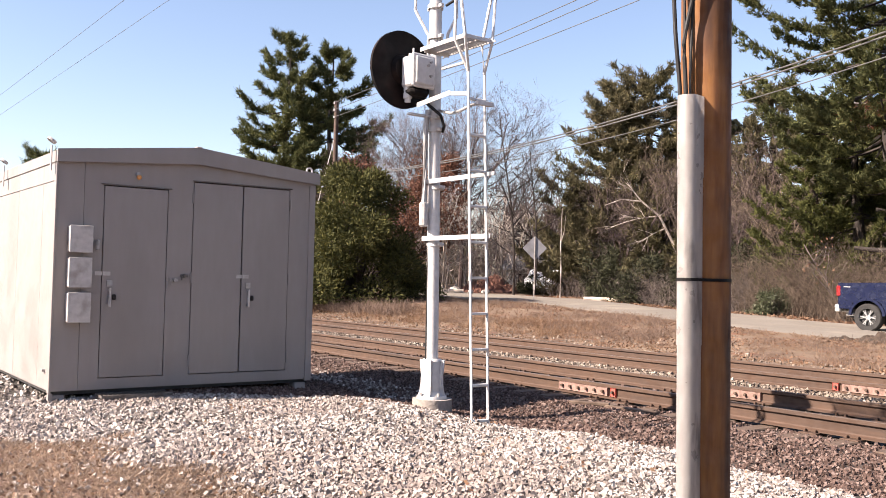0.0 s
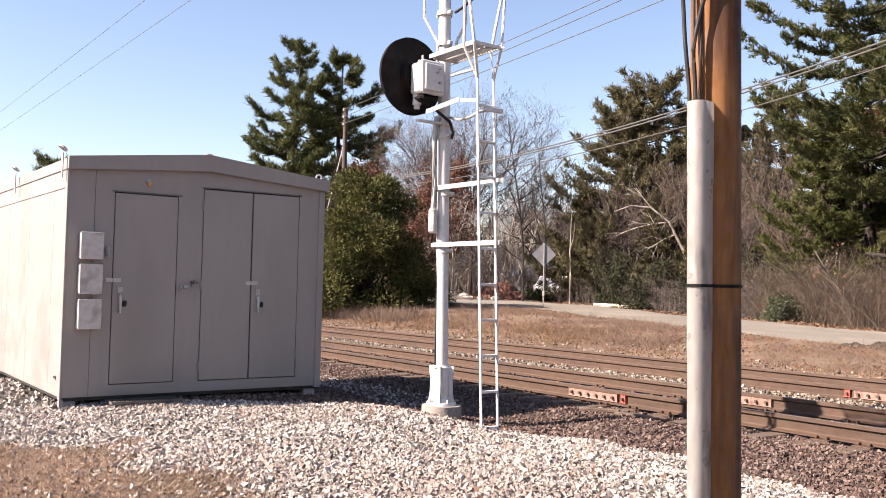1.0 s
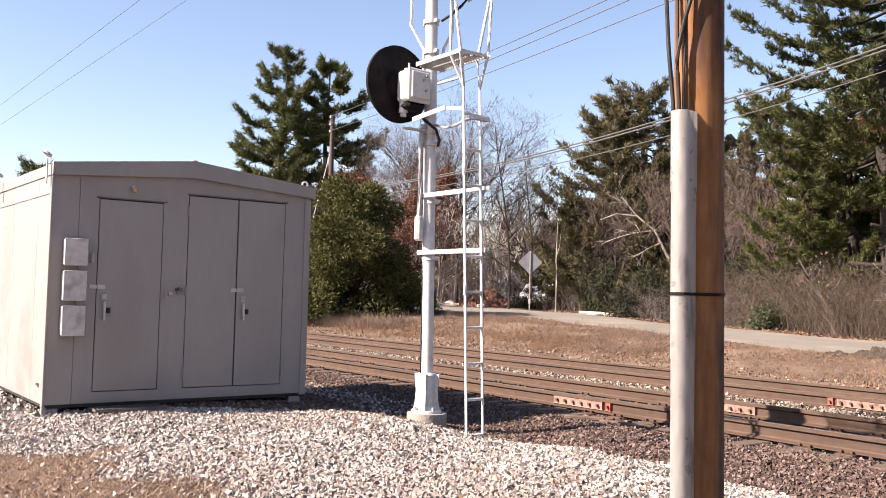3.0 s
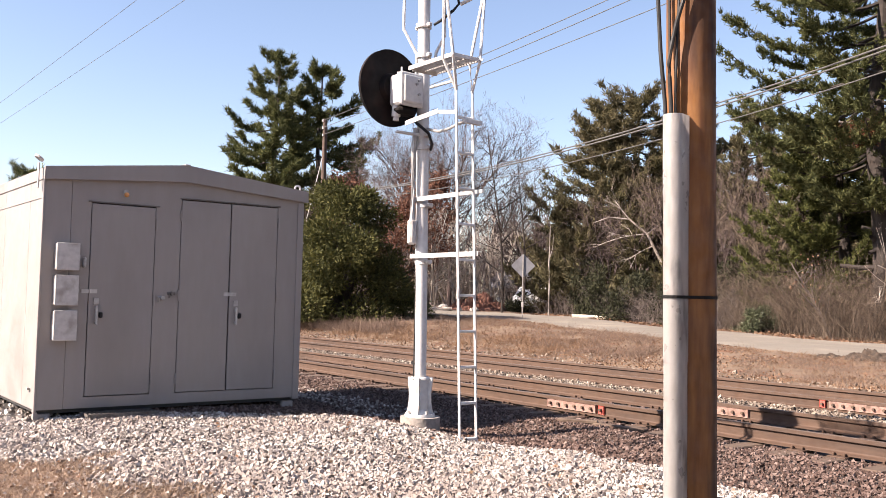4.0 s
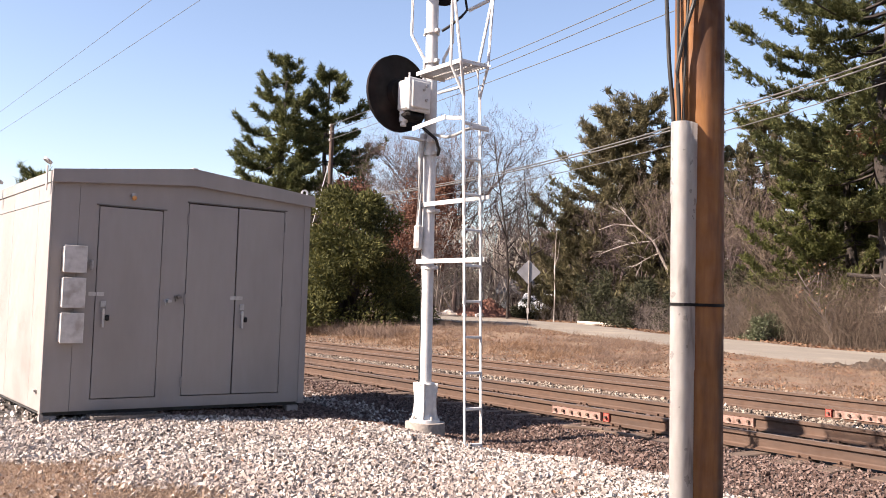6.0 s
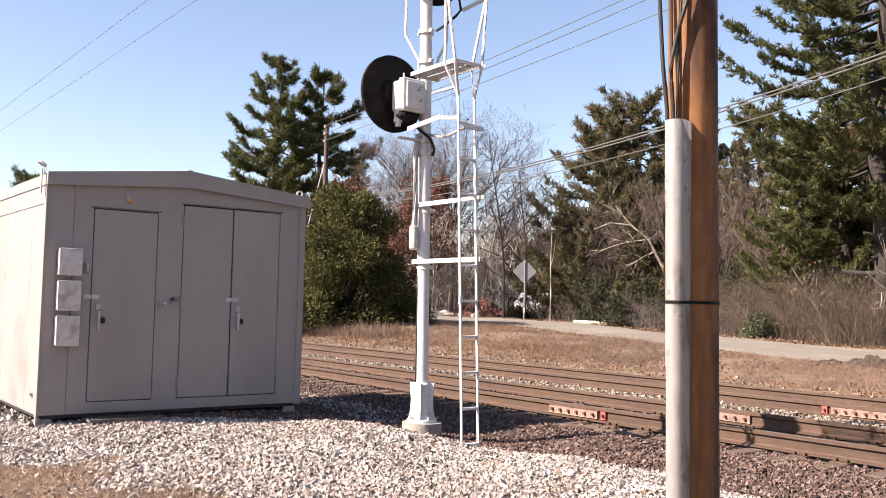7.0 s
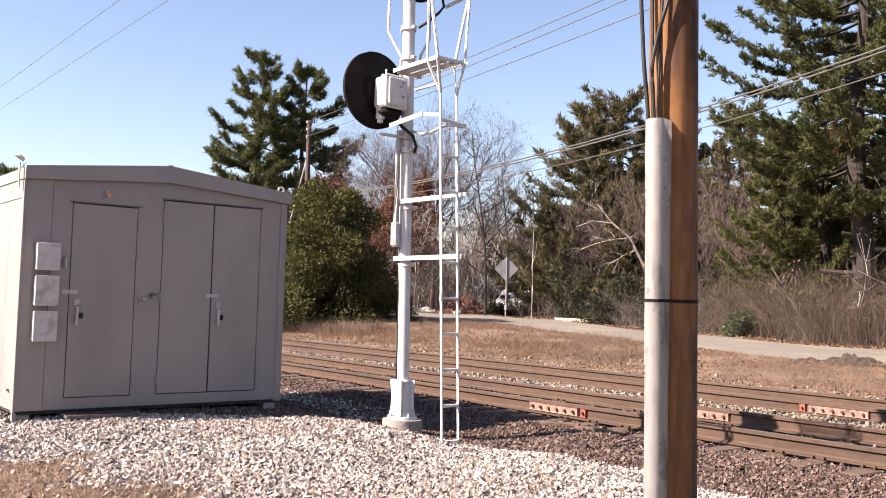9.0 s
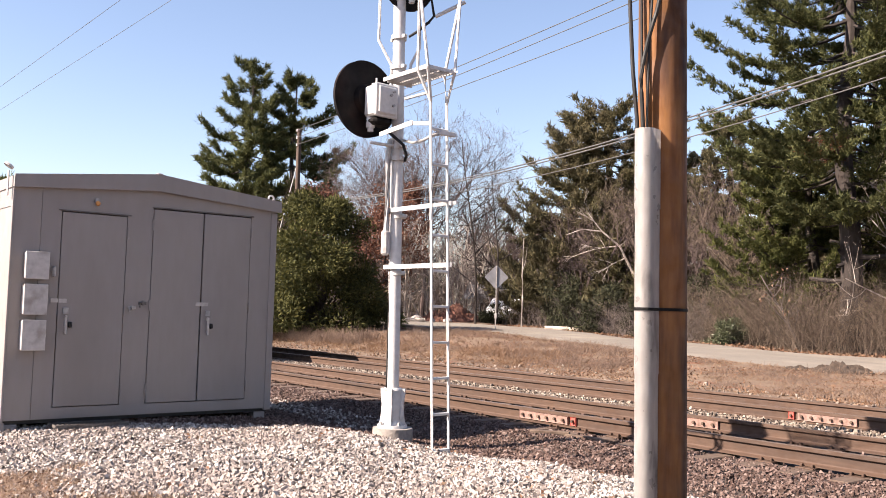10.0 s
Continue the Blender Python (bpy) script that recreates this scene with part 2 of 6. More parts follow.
M_PALEROCK = surface("pale_rock", (0.55, 0.50, 0.45), (0.40, 0.35, 0.31), scale=4, rough=0.9, bump=0.3)
M_WHITECAR = surface("white_car_paint", (0.75, 0.75, 0.76), (0.70, 0.70, 0.71), rough=0.3, bump=0)
M_ORANGE_EARTH = surface("leaf_covered_bank", (0.16, 0.068, 0.045), (0.12, 0.05, 0.034), (0.20, 0.12, 0.08), scale=5, stain_scale=1.2, rough=1.0, bump=0.6)
M_SIDING = surface("pale_siding", (0.55, 0.54, 0.53), (0.5, 0.49, 0.48), scale=3, rough=0.8)
M_ROOFING = surface("grey_roofing", (0.16, 0.155, 0.16), (0.12, 0.115, 0.12), scale=8, rough=0.9)


# ---- building helpers ----
def mesh_object(name, verts, faces, mat, parent=None, smooth=False):
    """One mesh object out of arrays: verts (n, 3), faces (m, k)."""
    verts, faces = np.asarray(verts, np.float32), np.asarray(faces, np.int32)
    me = bpy.data.meshes.new(name)
    k = faces.shape[1]
    me.vertices.add(len(verts))
    me.vertices.foreach_set("co", verts.ravel())
    me.loops.add(faces.size)
    me.loops.foreach_set("vertex_index", faces.ravel())
    me.polygons.add(len(faces))
    me.polygons.foreach_set("loop_start", np.arange(0, faces.size, k, dtype=np.int32))
    me.polygons.foreach_set("loop_total", np.full(len(faces), k, np.int32))
    me.update(calc_edges=True)
    me.materials.append(mat)
    me.shade_smooth() if smooth else me.shade_flat()
    ob = new(name, me)
    ob.parent = parent
    return ob


def part(name, bm, mat, parent, label="", smooth=None):
    """Links a bmesh as one mesh object under a thing or a part. smooth: degrees under which edges are smooth."""
    me = bpy.data.meshes.new(name)
    bm.normal_update()
    if smooth:
        for e in bm.edges:
            e.smooth = len(e.link_faces) == 2 and e.calc_face_angle(0) < radians(smooth)
        for f in bm.faces:
            f.smooth = True
    bm.to_mesh(me)
    bm.free()
    me.materials.append(mat)
    ob = new(name, me)
    ob.parent = parent
    return tagged(ob, label)


def thing(name, label, category, m=None, group="", kind=""):
    ob = new(name)
    if m is not None:
        ob.matrix_world = m
    return tagged(ob, label, category, group, kind)


def box(bm, lo, hi, bevel=0.0, m=None):
    r = bmesh.ops.create_cube(bm, size=1.0)
    vs = r["verts"]
    c, s = (Vector(lo) + Vector(hi)) / 2, Vector(hi) - Vector(lo)
    for v in vs:
        v.co = Vector((v.co.x * s.x, v.co.y * s.y, v.co.z * s.z)) + c
        if m is not None:
            v.co = m @ v.co
    if bevel:
        es = list({e for v in vs for e in v.link_edges})
        bmesh.ops.bevel(bm, geom=es, offset=bevel, segments=1, affect="EDGES")
    return bm


def cyl(bm, a, b, r0, r1=None, seg=12, caps=True):
    a, b = Vector(a), Vector(b)
    d = b - a
    m = Matrix.Translation((a + b) / 2) @ d.to_track_quat("Z", "Y").to_matrix().to_4x4()
    bmesh.ops.create_cone(bm, cap_ends=caps, segments=seg, radius1=r0, radius2=r0 if r1 is None else r1, depth=d.length, matrix=m)
    return bm


def extrude_profile(bm, pts, axis_to, x0, x1):
    """A closed outline (u, v) drawn out between x0 and x1; axis_to maps (x, u, v) to a place."""
    a = [bm.verts.new(axis_to(x0, u, v)) for u, v in pts]
    b = [bm.verts.new(axis_to(x1, u, v)) for u, v in pts]
    n = len(pts)
    for i in range(n):
        bm.faces.new((a[i], a[(i + 1) % n], b[(i + 1) % n], b[i]))
    bm.faces.new(a[::-1])
    bm.faces.new(b)
    bmesh.ops.recalc_face_normals(bm, faces=bm.faces)
    return bm


def tube_path(bm, pts, r, seg=8):
    pts = [Vector(p) for p in pts]
    rings = []
    for i, p in enumerate(pts):
        d = (pts[min(i + 1, len(pts) - 1)] - pts[max(i - 1, 0)]).normalized()
        q = d.to_track_quat("Z", "Y").to_matrix()
        rr = r[i] if isinstance(r, (list, tuple)) else r
        rings.append([bm.verts.new(p + q @ Vector((rr * math.cos(k * math.tau / seg), rr * math.sin(k * math.tau / seg), 0))) for k in range(seg)])
    for i in range(len(rings) - 1):
        for k in range(seg):
            bm.faces.new((rings[i][k], rings[i][(k + 1) % seg], rings[i + 1][(k + 1) % seg], rings[i + 1][k]))
    bm.faces.new(rings[0][::-1])
    bm.faces.new(rings[-1])
    return bm


class Soup:
    """Gathers many small four-cornered pieces for one mesh."""

    def __init__(self, fine=None):
        self.v, self.f, self.n, self.fine = [], [], 0, fine

    def add(self, v, f):
        self.v.append(np.asarray(v, float))
        self.f.append(np.asarray(f, int) + self.n)
        self.n += len(v)

    def tube(self, pts, radii, sides=4):
        pts, radii = np.asarray(pts, float), np.asarray(radii, float)
        d = np.gradient(pts, axis=0)
        d /= np.linalg.norm(d, axis=1)[:, None] + 1e-9
        up = np.where(np.abs(d[:, 2:3]) > 0.9, np.array([[1.0, 0, 0]]), np.array([[0, 0, 1.0]]))
        u = np.cross(d, up)
        u /= np.linalg.norm(u, axis=1)[:, None] + 1e-9
        w = np.cross(d, u)
        a = np.arange(sides) * math.tau / sides
        ring = u[:, None, :] * np.cos(a)[None, :, None] + w[:, None, :] * np.sin(a)[None, :, None]
        v = (pts[:, None, :] + ring * radii[:, None, None]).reshape(-1, 3)
        f = []
        for i in range(len(pts) - 1):
            for k in range(sides):
                k2 = (k + 1) % sides
                f.append((i * sides + k, i * sides + k2, (i + 1) * sides + k2, (i + 1) * sides + k))
        self.add(v, f)

    def blades(self, base, way, length, width):
        """Diamond blades: from base along way (unit, n x 3)."""
        base, way = np.asarray(base, float), np.asarray(way, float)
        n = len(base)
        if n == 0:
            return
        way = way / (np.linalg.norm(way, axis=1)[:, None] + 1e-9)
        side = np.cross(way, np.random.normal(size=(n, 3)))
        side /= np.linalg.norm(side, axis=1)[:, None] + 1e-9
        length, width = np.broadcast_to(length, (n,))[:, None], np.broadcast_to(width, (n,))[:, None]
        mid = base + way * length * 0.55
        v = np.stack([base, mid + side * width / 2, base + way * length, mid - side * width / 2], 1).reshape(-1, 3)
        self.add(v, np.arange(4 * n).reshape(-1, 4))

    def needles(self, base, way, length, width):
        """Tapered needle bundles: one slim triangle each, from base along way."""
        n = len(base)
        way = way / (np.linalg.norm(way, axis=1)[:, None] + 1e-9)
        side = np.cross(way, np.random.normal(size=(n, 3)))
        side /= np.linalg.norm(side, axis=1)[:, None] + 1e-9
        side *= np.broadcast_to(width, (n,))[:, None] / 2
        v = np.stack([base + side, base + way * np.broadcast_to(length, (n,))[:, None], base - side], 1).reshape(-1, 3)
        self.add(v, np.arange(3 * n).reshape(-1, 3))

    def done(self, name, mat, parent=None):
        return mesh_object(name, np.concatenate(self.v), np.concatenate(self.f), mat, parent)


# ---- ground ----
NN, NF, FN, FF = 9.03, 10.535, 12.69, 14.195      # the four rails across the line
RAIL_TOP = 0.015


def smooth(a, b, x):
    t = np.clip((x - a) / (b - a), 0, 1)
    return t * t * (3 - 2 * t)


def road_z(x):
    return np.clip(0.15 + (-13.8 - x) * 0.022, 0.05, 0.75)


def ground_z(x, y):
    """Height of the ground: gravel pad, track bed, rising verge, road level."""
    x, y = np.asarray(x, float), np.asarray(y, float)
    z = -0.17 * smooth(4.9, 7.0, y) - 0.06 * smooth(5.2, 6.5, y) * (1 - smooth(7.2, 8.2, y)) * (1 - smooth(-7.4, -6.2, x))
    z = z + (0.17 + road_z(x)) * smooth(15.6, 22.0, y)
    z = z + 0.04 * np.sin(x * 0.9 + 1.0) * np.sin(y * 1.1) * smooth(16, 18, y)
    z = z - 0.35 * smooth(-14.5, -10.5, x) * smooth(16, 18, y) * (1 - smooth(19, 22, y)) * 0.3
    z = z + 0.03 * np.sin(x * 1.7) * np.cos(y * 1.3 + x * 0.5) * (1 - smooth(6.5, 7.5, y))
    z = z - 0.035 * smooth(8.2, 8.5, y) * (1 - smooth(14.8, 15.3, y)) + 0.075 * smooth(10.85, 11.2, y) * (1 - smooth(12.1, 12.4, y))
    return z + np.clip((y - 34) * 0.012, 0, 0.9)


def spaced(lo, fine_lo, fine_hi, hi, step):
    mid = np.arange(fine_lo, fine_hi + step, step)
    left = fine_lo - np.geomspace(step, fine_lo - lo, 26)[::-1]
    right = mid[-1] + np.geomspace(step, hi - mid[-1], 26)
    return np.concatenate([left, mid, right])


def build_ground():
    xs, ys = spaced(-3000, -45, 6, 3000, 0.3), spaced(-3000, -4, 40, 3000, 0.3)
    gx, gy = np.meshgrid(xs, ys)
    gz = ground_z(gx, gy)
    n = len(xs)
    i = np.arange(len(ys) - 1)[:, None] * n + np.arange(n - 1)[None, :]
    f = np.stack([i, i + 1, i + n + 1, i + n], -1).reshape(-1, 4)
    ob = mesh_object("ground", np.stack([gx, gy, gz], -1).reshape(-1, 3), f, M_GROUND, smooth=True)
    tagged(ob, "stony track bed and dry leaf-strewn soil verge", "ground", kind="structure")


ROAD_NEAR = [(-90, 21), (-45, 23.6), (-33, 24.8), (-28, 25.6), (-22, 23.9), (-18, 22.5), (-15, 21.9), (-11, 21.9), (0, 23.5), (40, 30)]
ROAD_FAR = [(-90, 30), (-45, 29.5), (-38, 31.0), (-34.5, 33.0), (-32, 33.0), (-26, 30.4), (-22, 29.9), (-17, 29.0), (-14, 29.6), (0, 32), (40, 38)]


def build_road():
    xs = np.concatenate([np.linspace(-90, -45, 12)[:-1], np.linspace(-45, 5, 90), np.linspace(5, 40, 8)[1:]])
    near = np.interp(xs, *zip(*ROAD_NEAR)) + 0.12 * np.sin(xs * 2.1) + 0.08 * np.sin(xs * 5.3)
    far = np.interp(xs, *zip(*ROAD_FAR)) + 0.15 * np.sin(xs * 1.3 + 1) + 0.08 * np.sin(xs * 4.1)
    us = np.linspace(0, 1, 14)
    gx = np.repeat(xs[:, None], len(us), 1)
    gy = near[:, None] + (far - near)[:, None] * us[None, :]
    gz = ground_z(gx, gy) + 0.03 + 0.02 * np.sin(us * math.pi)[None, :]
    gz[:, 0] -= 0.06
    gz[:, -1] -= 0.06
    n = len(us)
    i = np.arange(len(xs) - 1)[:, None] * n + np.arange(n - 1)[None, :]
    f = np.stack([i, i + n, i + n + 1, i + 1], -1).reshape(-1, 4)
    ob = mesh_object("road", np.stack([gx, gy, gz], -1).reshape(-1, 3), f, M_ROAD, smooth=True)
    tagged(ob, "pale worn asphalt road with crumbling edges", "road", kind="structure")


# ---- the two tracks ----
def rail_profile():
    h = 0.18
    half = [(0.037, 0.0), (0.038, -0.034), (0.034, -0.038), (0.009, -0.046), (0.008, -0.140), (0.020, -0.152), (0.070, -0.168), (0.070, -h)]
    return [(-0.028, 0.004), (0.028, 0.004)] + half + [(-u, v) for u, v in half[::-1]]


def build_track(near_y, far_y, label, joints):
    mid = (near_y + far_y) / 2
    tr = thing("railway_track", label, "railway track", pose(0, mid, 0), group="tracks")
    for y in (near_y - mid, far_y - mid):
        bm = extrude_profile(bmesh.new(), rail_profile(), lambda x, u, v: (x, y + u, RAIL_TOP + v), -320, 60)
        rail = part("rail", bm, M_RAIL, tr, "rust-brown steel rail")
        bm = box(bmesh.new(), (-320, y - 0.024, RAIL_TOP + 0.004), (60, y + 0.024, RAIL_TOP + 0.0075))
        part("running_surface", bm, M_RAILTOP, rail, "worn steel running surface")
    # joint bars with bolts
    for x, y, side, length, mat, word in joints:
        bm = box(bmesh.new(), (x - length / 2, y - mid + side * 0.012, RAIL_TOP - 0.145), (x + length / 2, y - mid + side * 0.038, RAIL_TOP - 0.036), 0.008)
        bar = part("joint_bar", bm, mat, tr, word)
        n = 6 if length > 0.5 else 1
        for i in range(n):
            bx = x - length / 2 + length * (i + 0.5) / n
            bm = cyl(bmesh.new(), (bx, y - mid + side * 0.036, RAIL_TOP - 0.09), (bx, y - mid + side * 0.075, RAIL_TOP - 0.09), 0.02, seg=6)
            part("bolt", bm, M_TIE, bar)
    tie = bmesh.new()
    box(tie, (-0.11, -1.3, -0.18), (0.11, 1.3, 0.0), 0.012)
    me = bpy.data.meshes.new("sleeper")
    tie.to_mesh(me)
    tie.free()
    me.materials.append(M_TIE)
    plate = bmesh.new()
    box(plate, (-0.1, -0.16, 0.0), (0.1, 0.16, 0.014), 0.004)
    for sx in (-0.06, 0.06):
        for sy in (-0.09, 0.09):
            box(plate, (sx - 0.012, sy - 0.02, 0.012), (sx + 0.012, sy + 0.02, 0.045), 0.004)
    pm = bpy.data.meshes.new("tie_plate")
    plate.to_mesh(pm)
    plate.free()
    pm.materials.append(M_RAIL)
    x = -45.0
    while x < 6:
        s = new("sleeper", me)
        s.parent = tr
        s.location = (x + random.uniform(-0.03, 0.03), random.uniform(-0.05, 0.05), RAIL_TOP - 0.196)
        s.rotation_euler = (0, 0, random.uniform(-0.015, 0.015))
        if x > -24:
            for y in (near_y - mid, far_y - mid):
                if random.random() < 0.4:
                    continue
                pl = new("tie_plate", pm)
                pl.parent = s
                pl.location = (random.uniform(-0.02, 0.02), y - s.location.y, random.uniform(-0.016, 0.002))
        x += 0.52
    bm = bmesh.new()
    x = -320.0
    while x < 60:
        if x < -45.2 or x > 6.2:
            box(bm, (x - 0.11, -1.3, RAIL_TOP - 0.376), (x + 0.11, 1.3, RAIL_TOP - 0.196))
        x += 0.6
    tagged(part("far_sleepers", bm, M_TIE, tr, "dark timber sleepers"), kind="stuff")
    return tr


def build_tracks():
    build_track(NN, NF, "rusty near railway track on brown ballast", [
        (-8.86, NN, -1, 0.92, M_REDPAINT, "faded red-painted joint bar"), (-8.30, NN, -1, 0.09, M_BRIGHTRED, "bright red-painted rail end"),
        (-7.55, NF, -1, 0.9, M_REDPAINT, "faded red-painted joint bar")])
    build_track(FN, FF, "rusty far railway track on grey ballast", [
        (-7.30, FN, -1, 0.09, M_BRIGHTRED, "bright red-painted rail end"), (-6.75, FN, -1, 0.9, M_REDPAINT, "faded red-painted joint bar")])


# ---- loose stone ----
def stones(name, label, mat, n, x_range, y_range, size, keep=None, sink=0.3, seed=1, kind_word="gravel"):
    rng = np.random.default_rng(seed)
    x, y = rng.uniform(*x_range, n), rng.uniform(*y_range, n)
    if keep is not None:
        k = keep(x, y)
        x, y = x[k], y[k]
    n = len(x)
    core = np.array([(0.9, 0, -0.62), (-0.45, 0.8, -0.62), (-0.45, -0.8, -0.62), (0.9, 0, 0.62), (-0.45, 0.8, 0.62), (-0.45, -0.8, 0.62)])
    tri = np.array([(0, 2, 1), (3, 4, 5), (0, 1, 4), (0, 4, 3), (1, 2, 5), (1, 5, 4), (2, 0, 3), (2, 3, 5)])
    s = rng.uniform(size[0], size[1], n) * np.where(rng.random(n) < 0.12, 1.35, 1.0)
    shape = (core[None] + rng.uniform(-0.24, 0.24, (n, 6, 3))) * np.stack([rng.uniform(0.9, 1.45, n), rng.uniform(0.8, 1.2, n), rng.uniform(0.8, 1.1, n)], -1)[:, None, :]
    q = rng.normal(size=(n, 4))
    q /= np.linalg.norm(q, axis=1)[:, None]
    w, a, b, c = q.T
    R = np.stack([1 - 2 * (b * b + c * c), 2 * (a * b - c * w), 2 * (a * c + b * w), 2 * (a * b + c * w), 1 - 2 * (a * a + c * c), 2 * (b * c - a * w),
                  2 * (a * c - b * w), 2 * (b * c + a * w), 1 - 2 * (a * a + b * b)], -1).reshape(n, 3, 3)
    v = np.einsum("nij,nkj->nki", R, shape) * (s / 2)[:, None, None]
    z = ground_z(x, y) + s * (0.5 - sink) * rng.uniform(-0.4, 3.0, n)
    v += np.stack([x, y, z], -1)[:, None, :]
    f = (tri[None] + 6 * np.arange(n)[:, None, None]).reshape(-1, 3)
    ob = mesh_object(name, v.reshape(-1, 3), f, mat)
    return tagged(ob, label, kind_word, kind="stuff")


def grass_edge(x):
    return 2.35 + 0.25 * np.sin(x * 3.1) + 0.15 * np.sin(x * 7.3 + 1) - np.clip(-6.2 - x, 0, 9) * 0.15


def grass_patch(x, y):
    """True where the dry grass breaks through the pad."""
    return (y < grass_edge(x)) & (x > -7.75 + 0.3 * np.sin(y * 4))


def pad_edge(x):
    # west of x = -8.9 the pad stops along the shed's cast shadow
    return np.interp(x, (-12, -10.2, -9.75, -9.4, -8.9, -8, -7, -6.3, -5.4, -4.3, -3), (3.2, 3.2, 3.5, 4.6, 5.35, 5.75, 6.2, 6.55, 6.7, 6.4, 6.3)) + 0.10 * np.sin(x * 2.3) + 0.07 * np.sin(x * 5.9 + 2)


def near_pad(x, y):
    return (y > -0.55 * (x + 1.0) - 3.2) & (y < -1.62 * x + 0.6) & (x > -10.2) & (x < -2.6)


def build_gravel():
    stones("pad_gravel", "pale grey crushed stone covering the yard pad", M_STONE, 122000, (-10.2, -2.6), (0.6, 7.0), (0.018, 0.037),
           lambda x, y: (y < pad_edge(x)) & (~grass_patch(x, y) | (np.sin(x * 91 + y * 57) > 0.985 - 0.5 * smooth(-0.35, 0.0, y - grass_edge(x)))) & near_pad(x, y), seed=1)
    stones("yard_gravel", "pale crushed stone thinning out into bare soil", M_STONE, 9000, (-10.2, 6.0), (-3.5, 7.0), (0.03, 0.06),
           lambda x, y: (y < np.where(x > -3, 6.3, pad_edge(x))) & ~near_pad(x, y) & (np.sin(x * 91 + y * 57) > 1.1 - np.clip((y + 3.5) * 0.45, 0, 2.2)), seed=7)
    stones("yard_gravel", "pale crushed stone on the open side of the yard", M_STONE, 7000, (-2.7, 6.5), (1.8, 6.5), (0.045, 0.08),
           lambda x, y: ~near_pad(x, y) & (y > 2.3 + 0.3 * np.sin(x * 2.1) + 0.2 * np.sin(x * 5.3)) & (y < 6.3 + 0.15 * np.sin(x * 3)), seed=8)
    stones("shed_side_gravel", "pale crushed stone beside the shed", M_STONE, 11000, (-17, -9.8), (-1.0, 7.5), (0.030, 0.055),
           lambda x, y: (y < 2.7) | (y > 6.5) | (x < -13.6), seed=2)
    stones("track_ballast", "brown-grey stained ballast beside the rails", M_BALLAST, 66000, (-17, 3.0), (5.3, 8.95), (0.017, 0.037),
           lambda x, y: (y > pad_edge(x) - 0.1) & (x > -9 - (y - 6) * 3.5) & ((y < -2.2 * x + 2.5) | (np.sin(x * 91 + y * 57) > 0.6))
           & ((y < 8.45) | (np.abs((x + 45.26) % 0.52 - 0.26) > 0.13) | (np.sin(x * 2.1) > 0.3)), seed=3)
    # darker stones put the shed's shadow on the ground into colour
    stones("shed_shadow_ballast", "dark ballast in the hollow beside the shed, its shadow put into the colour", M_BALLAST, 26000, (-13.8, -8.2), (3.0, 6.6), (0.018, 0.04), lambda x, y: (y > pad_edge(x) - 0.08) & ((x > -10.3) | (y > 5.3)), seed=9)
    stones("bed_ballast", "brown ballast between the rails", M_BALLAST, 34000, (-34, 4), (9.15, 14.1), (0.03, 0.06),
           lambda x, y: ((y < NF - 0.1) | (y > FN + 0.1)) & (np.abs((x + 45) % 0.52 - 0.26) < 0.17), seed=4)
    stones("middle_ballast", "tan clean ballast between the two tracks", M_TANSTONE, 17000, (-34, 4), (11.0, 12.5), (0.025, 0.055),
           lambda x, y: np.abs(y - 11.75 + 0.1 * np.sin(x * 1.7)) < 0.62, seed=5)
    stones("verge_stones", "scattered stones along the far verge", M_TANSTONE, 9000, (-36, 4), (14.3, 19.5), (0.03, 0.075),
           lambda x, y: np.sin(x * 13.7 + y * 31.0) > (y - 15.6) * 0.4, seed=6)


# ---- equipment shed ----
SHED_X, SHED_Y0, SHED_Y1, SHED_BACK, SHED_Z = -9.93, 2.35, 5.355, -13.75, 0.11


